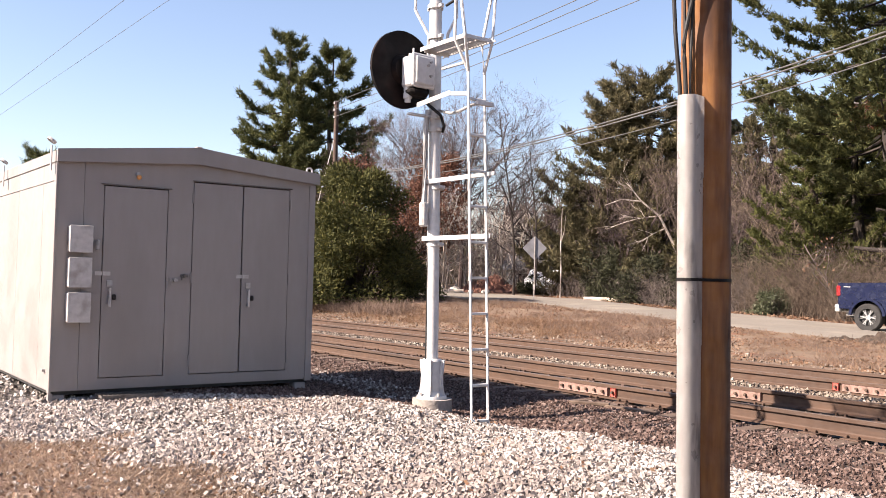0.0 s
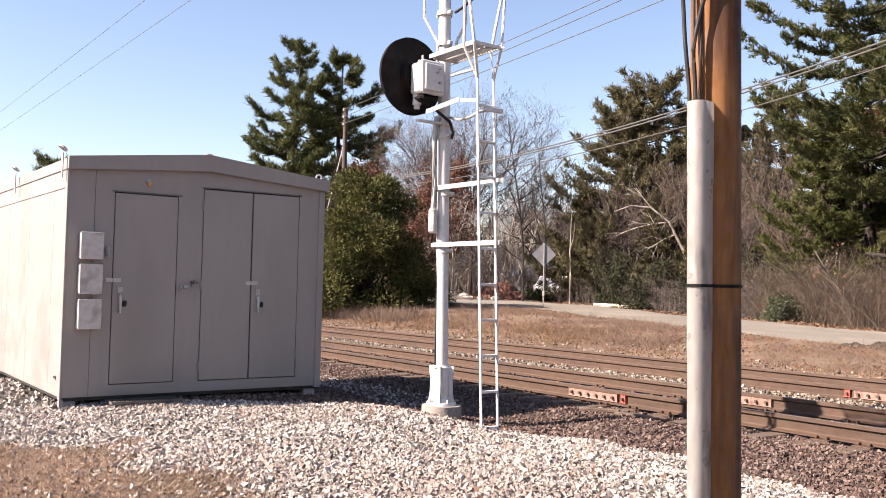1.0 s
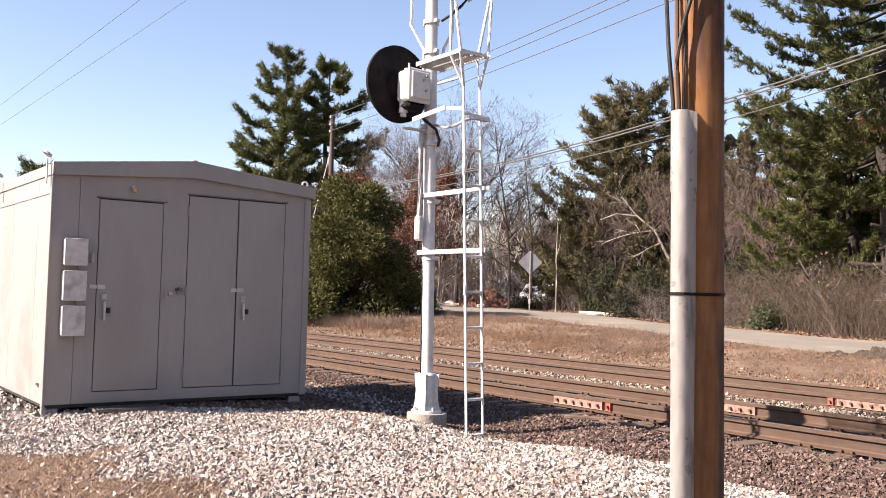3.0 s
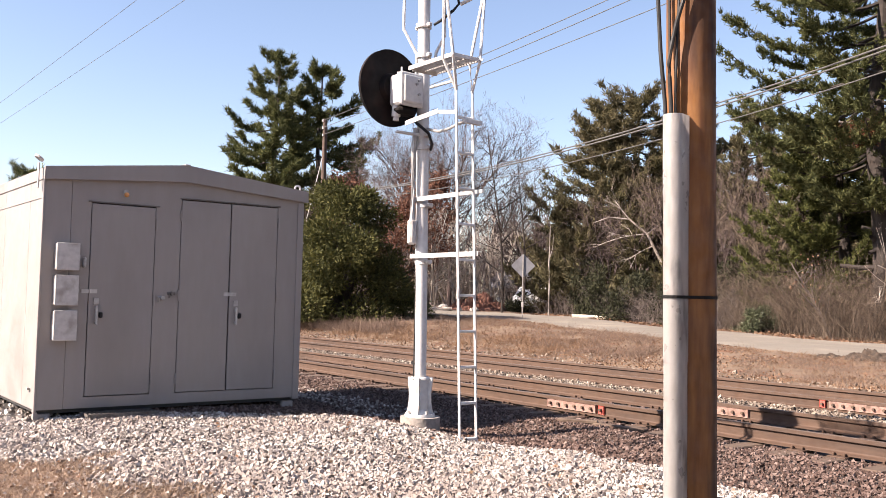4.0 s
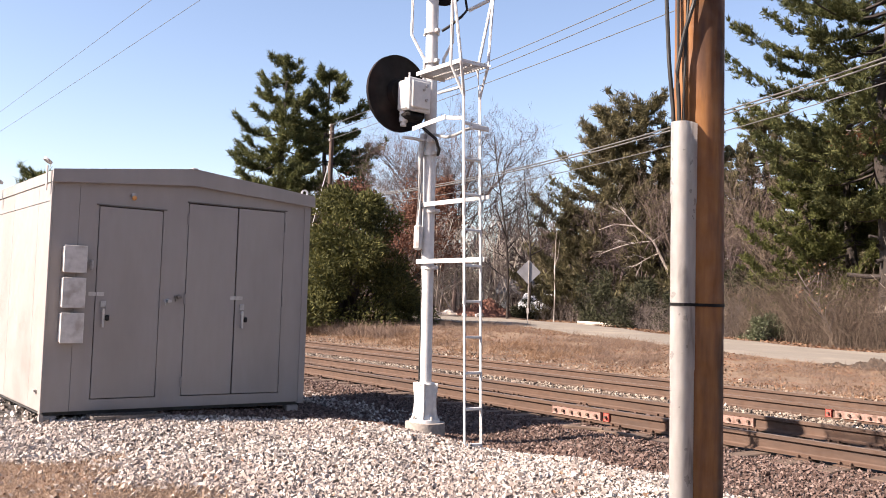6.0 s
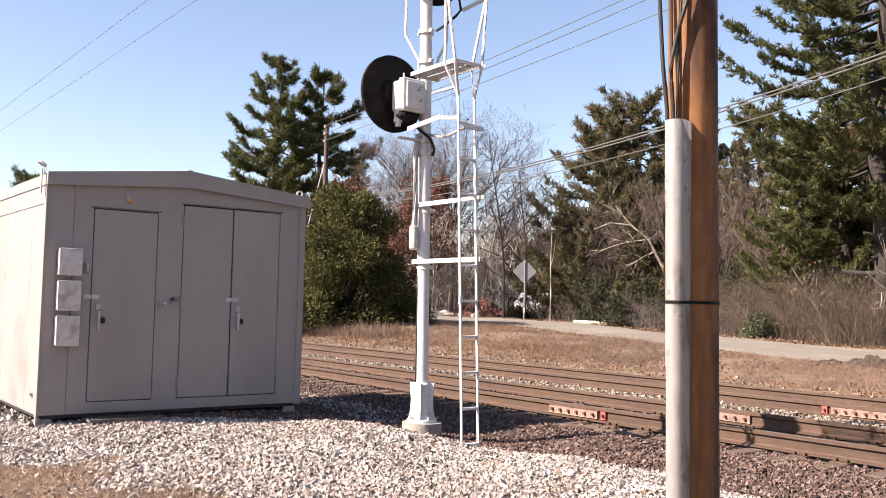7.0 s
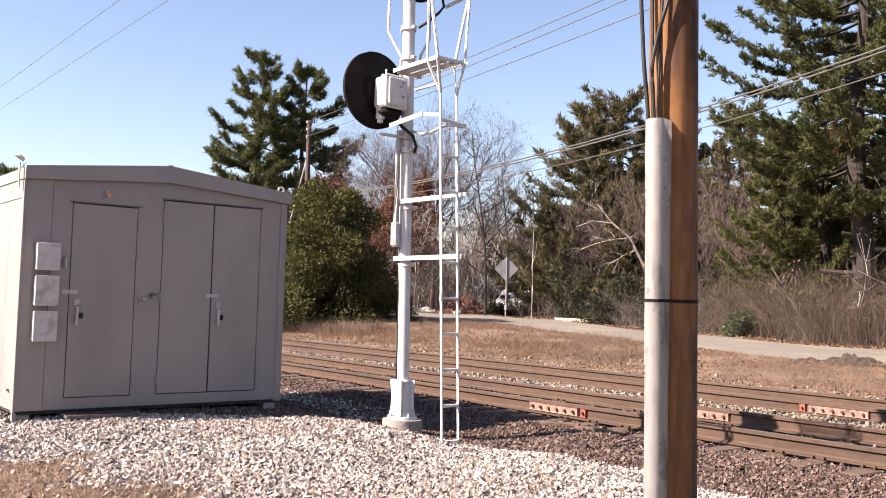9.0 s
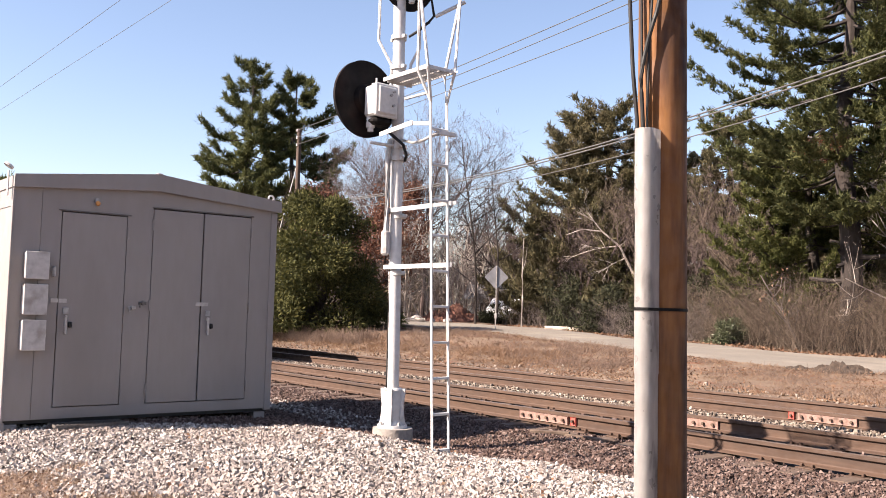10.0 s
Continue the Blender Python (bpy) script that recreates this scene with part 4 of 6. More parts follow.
def build_foundation():
    k = SIGNAL_SIZE
    x, y, top = (MX + 0.01) * k, MY * k, 1.35 - (1.35 - 0.174) * k
    bm = cyl(bmesh.new(), (x, y, -0.6), (x, y, top), 0.236, 0.224, 40)
    ob = part("concrete_foundation", bm, M_CONCRETE, None, smooth=40)
    tagged(ob, "round concrete footing under the signal mast in gravel", "foundation")


# ---- near utility pole ----
def build_pole():
    po = thing("utility_pole", "brown treated timber utility pole with a pale metal cable guard", "utility pole")
    rng = random.Random(4)
    bm = bmesh.new()
    px, py, LX, LY = -3.037, 3.981, 0.0032, -0.0144
    rings, seg = [], 40
    for i in range(46):
        z = -0.3 + i * 0.21
        r = 0.137 - 0.0028 * z
        ring = []
        for k in range(seg):
            a = k * math.tau / seg
            rr = r * (1 + 0.012 * noise.noise((math.cos(a) * 3, math.sin(a) * 3, z * 0.35)) + 0.006 * noise.noise((math.cos(a) * 14, math.sin(a) * 14, z * 0.5)))
            ring.append(bm.verts.new((px + LX * z + rr * math.cos(a), py + LY * z + rr * math.sin(a), z)))
        rings.append(ring)
    for a, b in zip(rings, rings[1:]):
        for k in range(seg):
            bm.faces.new((a[k], a[(k + 1) % seg], b[(k + 1) % seg], b[k]))
    bm.faces.new(rings[-1])
    part("pole_shaft", bm, M_POLE, po, "orange-brown treated timber shaft", smooth=60)
    # U-shaped cable guard in two lengths, on the side towards the camera's left
    ax = math.radians(-80)
    d = Vector((math.cos(ax), math.sin(ax), 0))
    s = Vector((-d.y, d.x, 0))

    def guard(z0, z1, w):
        bm = bmesh.new()
        pts = [(-w, 0.09)] + [(w * math.cos(math.radians(a)), 0.190 + w * 0.9 * math.sin(math.radians(a))) for a in range(180, -1, -15)] + [(w, 0.09)]
        lo = [bm.verts.new(Vector((px + LX * z0, py + LY * z0, z0)) + s * u + d * v) for u, v in pts]
        hi = [bm.verts.new(Vector((px + LX * z1, py + LY * z1, z1)) + s * u + d * v) for u, v in pts]
        for i in range(len(pts) - 1):
            bm.faces.new((lo[i], lo[i + 1], hi[i + 1], hi[i]))
        bmesh.ops.solidify(bm, geom=bm.faces, thickness=0.003)
        return part("cable_guard", bm, M_GUARD, po, "pale scuffed metal cable guard", smooth=30)
    guard(-0.2, 1.07, 0.048)
    guard(1.05, 1.93, 0.051)
    guard(1.91, 2.33, 0.054)
    # black strap
    bm = bmesh.new()
    z = 1.385
    loop = [(px + LX * z + 0.139 * math.cos(a), py + LY * z + 0.139 * math.sin(a)) for a in np.linspace(ax + 0.5, ax + math.tau - 0.5, 30)]
    loop += [tuple((Vector((px + LX * z, py + LY * z, 0)) + s * u + d * v).xy) for u, v in ((-0.055, 0.16), (-0.054, 0.200), (-0.041, 0.225), (-0.021, 0.237), (0, 0.2405), (0.021, 0.237), (0.041, 0.225), (0.054, 0.200), (0.055, 0.16))]
    n = len(loop)
    lo = [bm.verts.new((x, y, z - 0.008)) for x, y in loop]
    hi = [bm.verts.new((x, y, z + 0.008)) for x, y in loop]
    for i in range(n):
        bm.faces.new((lo[i], lo[(i + 1) % n], hi[(i + 1) % n], hi[i]))
    bmesh.ops.solidify(bm, geom=bm.faces, thickness=-0.003)
    part("strap", bm, M_CABLE, po, "black steel strap")
    # cables that leave the guard and climb the pole
    base = Vector((px, py, 0))
    for r, way in ((0.011, ((2.1, -0.040, 0.18), (2.4, -0.046, 0.195), (2.65, -0.066, 0.205), (3.0, -0.085, 0.205), (3.6, -0.10, 0.20), (4.6, -0.08, 0.18), (8.5, -0.08, 0.14))),
                   (0.007, ((2.1, -0.020, 0.17), (2.4, -0.026, 0.18), (3.0, -0.032, 0.175), (4.0, -0.04, 0.16), (8.5, -0.03, 0.13))),
                   (0.011, ((2.1, -0.005, 0.18), (2.4, -0.012, 0.195), (2.62, -0.022, 0.20), (2.8, 0.010, 0.185), (3.0, 0.060, 0.155), (3.3, 0.085, 0.135), (4.5, 0.09, 0.125), (8.5, 0.07, 0.11))),
                   (0.007, ((2.1, 0.010, 0.17), (2.4, 0.004, 0.18), (2.8, 0.012, 0.17), (3.2, 0.03, 0.155), (8.5, 0.03, 0.125)))):
        zs, us, vs = zip(*way)
        fine = np.concatenate([np.linspace(2.1, 3.6, 22), np.linspace(3.9, 8.5, 8)])
        pts = [base + Vector((LX * z, LY * z, z)) + s * float(np.interp(z, zs, us)) + d * float(np.interp(z, zs, vs)) for z in fine]
        part("cable", tube_path(bmesh.new(), pts, r, 8), M_CABLE, po, "black power cable")
    for z in (1.6, 2.0):
        part("staple", box(bmesh.new(), (px + 0.04, py - 0.15, z), (px + 0.06, py - 0.13, z + 0.015)), M_STEEL, po)


def wire(name, label, a, b, sag, r):
    a, b = Vector(a), Vector(b)
    pts = [a.lerp(b, t) - Vector((0, 0, sag * 4 * t * (1 - t))) for t in np.linspace(0, 1, 36)]
    ob = part(name, tube_path(bmesh.new(), pts, r, 6), M_WIRE, None)
    return tagged(ob, label, "wire", group="overhead wires")


def build_far_pole():
    fp = thing("utility_pole", "weathered dark utility pole among the far trees", "utility pole")
    bm = cyl(bmesh.new(), (-43.5, 24.7, 0.2), (-43.5, 24.7, 11.1), 0.17, 0.12, 14)
    part("pole_shaft", bm, M_OLDPOLE, fp, smooth=40)
    for z in (10.2, 10.6, 11.0):
        part("insulator", cyl(bmesh.new(), (-43.5, 24.56, z - 0.06), (-43.5, 24.56, z + 0.06), 0.05, 0.035, 8), M_BOX, fp)
    part("guy_wire", cyl(bmesh.new(), (-43.5, 24.6, 9.0), (-45.2, 23.4, 0.6), 0.025, seg=6), M_BOX, fp, "pale guy wire")


def build_wires():
    lab = "thin grey overhead wire against the sky"
    end = [(-43.5, 24.55, 11.0), (-43.5, 24.55, 10.6), (-43.5, 24.55, 10.2)]
    for e, via in zip(end, ((-20.38, 21.92, 11.41), (-19.93, 22.52, 11.43), (-19.02, 23.71, 11.47))):
        e, via = Vector(e), Vector(via)
        wire("overhead_wire", lab, e, e + (via - e) * 2.2 + Vector((0, 0, 0.8)), 0.5, 0.015)
    a = Vector((-43.58, 24.88, 7.00))
    for dz, r in ((0.0, 0.026), (-0.13, 0.026), (-0.75, 0.017)):
        wire("overhead_cable", "grey telephone cable slung along the road", a + Vector((0, 0, dz * 0.55)), Vector((-10.61, 25.08, 9.06 + dz)), 0.85, r)
    for v in ((0.32, 0.318, 0.323), (0.30, 0.360, 0.3242)):
        y, z = 22.0 * v[1], 22.0 * v[2] + 1.35
        wire("overhead_wire", lab, (-130, y, z - 0.2), (25, y, z + 0.3), 0.3, 0.006)


# ---- plants ----
def pine(name, label, x, y, z0, top, profile, seed, mat=None, trunk_r=0.3, tuft=0.34, gap=0.3, blade_w=0.04, step=(0.8, 1.2), needles=9, group="pines",
         bias=(0.0, 0.0), rise=0.0, tip=0.30, ragged=0.3, limbs=(5, 7), fan=1.0, thick=6.0):
    """A pine: straight trunk and uneven whorls of long limbs with upturned tips; each limb is a flat plume of branchlets set with needle tufts.
    profile: reach of the limbs by share of the height; bias: the side towards which they reach further."""
    rng = np.random.default_rng(seed)
    np.random.seed(seed)
    tree = thing(name, label, "tree", pose(x, y, z0), group=group)
    h = top - z0
    trunk, crown = Soup(), Soup()
    zs = np.linspace(-0.3, h - 0.15, 14)
    bend = np.stack([0.12 * np.sin(zs * 0.7 + seed), 0.12 * np.cos(zs * 0.5 + seed), zs], -1)
    trunk.tube(bend, np.interp(zs, [0, h * 0.3, h], [trunk_r, trunk_r * 0.8, 0.03]), 9)
    fs, rs = zip(*profile)
    z = h * fs[0]
    up = np.array([0, 0, 1.0])
    while z < h - 0.1:
        f = z / h
        reach = np.interp(f, fs, rs)
        k = rng.integers(*limbs)
        a0 = rng.uniform(0, math.tau)
        for j in range(k):
            a = a0 + j * math.tau / k + rng.uniform(-0.35, 0.35)
            out = np.array([math.cos(a), math.sin(a), 0])
            L = reach * rng.uniform(1 - ragged * 1.6, 1 + ragged * 0.5) * (1 + bias[0] * out[0] + bias[1] * out[1])
            if L < 0.2:
                continue
            side = np.array([-math.sin(a), math.cos(a), 0])
            u = np.linspace(0, 1, 7)
            ox, oy = np.interp(z, zs, bend[:, 0]), np.interp(z, zs, bend[:, 1])
            limb = np.array([ox, oy, z + rng.uniform(-0.35, 0.35)]) + out * (L * u)[:, None] + side * (0.10 * L * np.sin(u * 2.4 + j))[:, None]
            limb[:, 2] += L * ((rng.uniform(-0.10, 0.12) + rise + 0.75 * max(0.0, f - 0.72) * 2) * u + tip * u ** 3 - 0.12 * np.sin(u * math.pi))
            trunk.tube(limb, np.interp(u, [0, 1], [0.012 + 0.013 * L, 0.008]), 4)
            n = int(4 + L * thick)
            t = np.sort(rng.uniform(0.28 if L > 1.2 else 0.05, 1.0, n))
            foot = np.stack([np.interp(t, u, limb[:, i]) for i in range(3)], -1)
            ang = np.radians(rng.uniform(25, 65, n)) * np.where(np.arange(n) % 2, 1, -1) * (1 - 0.5 * t)
            way = out * np.cos(ang)[:, None] + side * np.sin(ang)[:, None] + up * rng.uniform(0.0, 0.35, n)[:, None]
            ln = fan * (0.22 * L + 0.22) * (1.15 - 0.7 * t) * rng.uniform(0.6, 1.3, n)
            m = np.maximum(2, (ln / gap).astype(int) + 1)
            idx = np.repeat(np.arange(n), m)
            sh = (np.concatenate([np.arange(q) + 0.6 for q in m]) / m[idx]) + rng.normal(size=len(idx)) * 0.08
            c = foot[idx] + way[idx] * (ln[idx] * sh)[:, None] + up * (0.16 * ln[idx] * sh ** 2)[:, None] + rng.normal(size=(len(idx), 3)) * gap * 0.22
            d = np.repeat(way[idx] * 0.55 + up * 0.55, needles, 0)
            q = len(idx) * needles
            base = np.repeat(c, needles, 0) + rng.normal(size=(q, 3)) * tuft * 0.18
            crown.needles(base, d + rng.normal(size=(q, 3)) * 0.55, tuft * rng.uniform(0.55, 1.2, q), blade_w * rng.uniform(0.7, 1.4, q))
        z += rng.uniform(*step)
    trunk.done("trunk", M_BARK, tree)
    crown.done("crown", mat or M_NEEDLE, tree)
    return tree


def shrub(name, label, x, y, z0, rx, ry, h, n, leaf, mat, seed, category="bush", lobes=14, twig_mat=None, group="", low=0.0, lump=1.0):
    """A leafy evergreen: several stems and a crown of leafy lobes with gaps, fuller outside than inside."""
    rng = np.random.default_rng(seed)
    np.random.seed(seed)
    sh = thing(name, label, category, pose(x, y, z0), group=group)
    stems, crown = Soup(), Soup()
    cs = []
    for i in range(lobes):
        a, t = rng.uniform(0, math.tau), rng.uniform(0.04, 0.96) ** 1.25
        r = math.sqrt(rng.uniform(0.25, 1)) * (1.02 - t ** 1.7) ** 0.55
        cs.append((rx * 0.9 * r * math.cos(a), ry * 0.9 * r * math.sin(a), h * t * 0.95, lump * rng.uniform(0.15, 0.30) * (1.15 - 0.4 * t)))
    for cx, cy, cz, s in cs:
        u = np.linspace(0, 1, 5)
        pts = np.stack([cx * u ** 1.2, cy * u ** 1.2, cz * u - 0.1], -1)
        stems.tube(pts, np.interp(u, [0, 1], [0.03 + 0.008 * h, 0.01]), 4)
        m = int(n / lobes)
        d = rng.normal(size=(m, 3))
        d /= np.linalg.norm(d, axis=1)[:, None]
        rad = rng.uniform(0.35, 1.05, m) ** 0.45
        p = np.array([cx, cy, cz]) + d * rad[:, None] * np.array([rx * s * 1.35, ry * s * 1.35, h * s * 0.5])
        p += rng.normal(size=(m, 3)) * leaf * 0.5
        p[:, 2] = low + np.maximum(p[:, 2], 0.03) * (h - low) / h
        way = d * 0.9 + rng.normal(size=(m, 3)) * 0.6 + np.array([0, 0, 0.25])
        crown.blades(p, way, leaf * rng.uniform(0.6, 1.3, m), leaf * 0.3 * rng.uniform(0.7, 1.3, m))
    stems.done("trunk", twig_mat or M_BARK, sh)
    crown.done("crown", mat, sh)
    return sh


def grow(soup, p, way, length, r, depth, rng, up=0.12, kids=(2, 4), spread=0.55, sides=4, tips=None):
    u = np.linspace(0, 1, 5)
    w = np.asarray(way, float) / np.linalg.norm(way)
    wob = rng.normal(size=3) * 0.10
    pts = np.array(p) + w * (length * u)[:, None] + wob * (length * u ** 2)[:, None] + np.array([0, 0, 1.0]) * (up * length * u ** 2)[:, None]
    (soup.fine if soup.fine and r < 0.03 else soup).tube(pts, np.interp(u, [0, 1], [r, r * 0.55]), sides if r > 0.02 else 3)
    if depth == 0:
        if tips is not None:
            tips.append(pts[-1])
        return
    for _ in range(rng.integers(*kids) + (1 if depth > 2 else 0)):
        t = rng.uniform(0.35, 1.0)
        q = np.array([np.interp(t, u, pts[:, i]) for i in range(3)])
        nw = w + rng.normal(size=3) * spread
        grow(soup, q, nw, length * rng.uniform(0.5, 0.78), r * rng.uniform(0.4, 0.62), depth - 1, rng, up, kids, spread, sides, tips)


def bare_tree(name, label, x, y, z0, h, seed, mat, r=0.12, depth=4, stems=1, leaf_mat=None, leaf_n=0, leaf=0.2, group="bare trees", spread=0.5, fan=0.25, twig=(0.35, 0.95, 0.022)):
    rng = np.random.default_rng(seed)
    np.random.seed(seed)
    tree = thing(name, label, "tree", pose(x, y, z0), group=group)
    twigs = Soup()
    s, tips = Soup(twigs), []
    for k in range(stems):
        way = np.array([rng.normal() * fan, rng.normal() * fan, 1.0])
        base = np.array([rng.normal() * 0.15 * (stems > 1), rng.normal() * 0.15 * (stems > 1), -0.2])
        n, p, w = 6, base, way / np.linalg.norm(way)
        u = np.linspace(0, 1, 9)
        L = h * rng.uniform(0.75, 1.0)
        pts = base + w * (L * u)[:, None] + np.stack([0.25 * np.sin(u * 4 + k), 0.25 * np.cos(u * 3 + k), 0 * u], -1) * (h / 10)
        s.tube(pts, np.interp(u, [0, 1], [r, 0.02]), 7)
        for _ in range(int(13 if stems == 1 else 10)):
            t = rng.uniform(0.22, 0.97)
            q = np.array([np.interp(t, u, pts[:, i]) for i in range(3)])
            a = rng.uniform(0, math.tau)
            nw = np.array([math.cos(a), math.sin(a), rng.uniform(0.45, 1.2)])
            grow(s, q, nw, L * (1.05 - t) * rng.uniform(0.22, 0.42) + 0.25, r * 0.42 * (1.05 - t) + 0.016, depth - 2, rng, 0.15, (2, 4), spread, 4, tips)
    if tips:
        c = np.repeat(np.array(tips), 5, 0)
        twigs.blades(c + rng.normal(size=c.shape) * 0.12, rng.normal(size=c.shape) * 0.7 + np.array([0, 0, 0.8]), rng.uniform(twig[0], twig[1], len(c)), twig[2])
    s.done("trunk", mat, tree)
    twigs.done("branchwork", mat, tree)
    if leaf_mat and tips:
        lv = Soup()
        c = np.array(tips)[rng.integers(0, len(tips), leaf_n)] + rng.normal(size=(leaf_n, 3)) * 0.28
        lv.blades(c, rng.normal(size=(leaf_n, 3)) + np.array([0, 0, -0.5]), leaf * rng.uniform(0.6, 1.3, leaf_n), leaf * 0.6)
        lv.done("leaves", leaf_mat, tree)
    return tree


def spreading_tree(name, label, x, y, z0, h, seed, mat, r=0.2, kids=(2, 4), group="bare trees"):
    """A broad leafless tree: a short trunk that parts into arching limbs, forking into sprays of fine twigs."""
    rng = np.random.default_rng(seed)
    np.random.seed(seed)
    tree = thing(name, label, "tree", pose(x, y, z0), group=group)
    twigs = Soup()
    s, tips = Soup(twigs), []
    fork = h * rng.uniform(0.2, 0.3)
    s.tube(np.array([(0, 0, -0.3), (0.1, 0.05, fork * 0.5), (0.0, 0.1, fork)]), [r, r * 0.85, r * 0.75], 7)
    k = rng.integers(6, 9)
    for j in range(k):
        a = j * math.tau / k + rng.uniform(-0.4, 0.4)
        t = rng.uniform(0.6, 1.0)
        grow(s, (0, 0.1 * t, fork * t), (math.cos(a), math.sin(a), rng.uniform(0.8, 2.6)), h * rng.uniform(0.26, 0.34), r * rng.uniform(0.35, 0.55), 4, rng, 0.10, kids, 0.42, 5, tips)
    c = np.repeat(np.array(tips), 4, 0)
    twigs.blades(c - rng.uniform(0, 0.4, c.shape) * 0.5, rng.normal(size=c.shape) * 0.6 + np.array([0, 0, 0.7]), rng.uniform(0.3, 0.8, len(c)) * h / 14, 0.014)
    s.done("trunk", mat, tree)
    twigs.done("branchwork", mat, tree)
    return tree


def thicket(name, label, area, n, h, mat, seed, lean=0.35, r=0.011):
    """A strip of bare brush: many thin forked stems. area(rng, n) gives their feet."""
    rng = np.random.default_rng(seed)
    s = Soup()
    xs, ys = area(rng, n)
    zs = ground_z(xs, ys)
    for x, y, z in zip(xs, ys, zs):
        H = rng.uniform(*h)
        way = np.array([rng.normal() * lean, rng.normal() * lean, 1.0])
        u = np.linspace(0, 1, 4)
        arch = rng.normal(size=2) * 0.28 * H
        pts = np.array([x, y, z - 0.05]) + way * (H * u)[:, None]
        pts[:, 0] += arch[0] * u ** 2
        pts[:, 1] += arch[1] * u ** 2
        pts[:, 2] -= 0.25 * H * u ** 3 * rng.uniform(0, 1)
        s.tube(pts, np.interp(u, [0, 1], [r * rng.uniform(0.7, 1.6), r * 0.35]), 3)
        m = 13
        t = rng.uniform(0.2, 1.0, m)
        q = np.stack([np.interp(t, u, pts[:, i]) for i in range(3)], -1)
        w2 = way / np.linalg.norm(way) * 0.6 + rng.normal(size=(m, 3)) * 0.8
        s.blades(q, w2, H * rng.uniform(0.12, 0.42, m), r * 1.3)
    return tagged(s.done(name, mat), label, "undergrowth", kind="stuff")


def tufts(name, label, mat, n, area, length, width, seed, blades=7, lift=0.0, category="grass", flat=0.6):
    rng = np.random.default_rng(seed)
    np.random.seed(seed)
    x, y = area(rng, n)
    n = len(x)
    s = Soup()
    c = np.stack([x, y, ground_z(x, y) - 0.01 + lift], -1)
    size = rng.uniform(0.5, 1.3, n)
    base = np.repeat(c, blades, 0) + rng.normal(size=(n * blades, 3)) * np.array([0.05, 0.05, 0.0])
    way = rng.normal(size=(n * blades, 3)) * np.array([flat, flat, 0.2]) + np.array([0, 0, 1.0])
    s.blades(base, way, np.repeat(size, blades) * rng.uniform(length[0], length[1], n * blades), width)
    return tagged(s.done(name, mat), label, category, kind="stuff")


def litter(name, label, mat, n, area, size, seed):
    rng = np.random.default_rng(seed)
    np.random.seed(seed)
    x, y = area(rng, n)
    n = len(x)
    s = Soup()
    way = rng.normal(size=(n, 3)) * np.array([1, 1, 0.3])
    s.blades(np.stack([x, y, ground_z(x, y) + rng.uniform(0.005, 0.04, n)], -1), way, size * rng.uniform(0.6, 1.3, n), size * 0.7)
    return tagged(s.done(name, mat), label, "leaves", kind="stuff")


def between(x0, x1, lo, hi):
    """Feet spread over x0..x1 between two curves of y."""
    def area(rng, n):
        x = rng.uniform(x0, x1, n)
        return x, lo(x) + rng.uniform(0, 1, n) * (hi(x) - lo(x))
    return area


def patchy(area, bare, shift=0.0):
    """Thins an area out into loose patches; bare: how much of it stays open."""
    def thin(rng, n):
        x, y = area(rng, n)
        v = np.sin(x * 0.8 + y * 0.5 + shift) + np.sin(x * 1.9 - y * 1.3 + 2 * shift) + 0.8 * np.sin(x * 3.7 + y * 2.9 + shift)
        k = v > bare + rng.normal(size=len(x)) * 0.5
        return x[k], y[k]
    return thin


near_edge = lambda x: np.interp(x, *zip(*ROAD_NEAR))
far_edge = lambda x: np.interp(x, *zip(*ROAD_FAR))


def gz1(x, y):
    return float(ground_z(x, y))


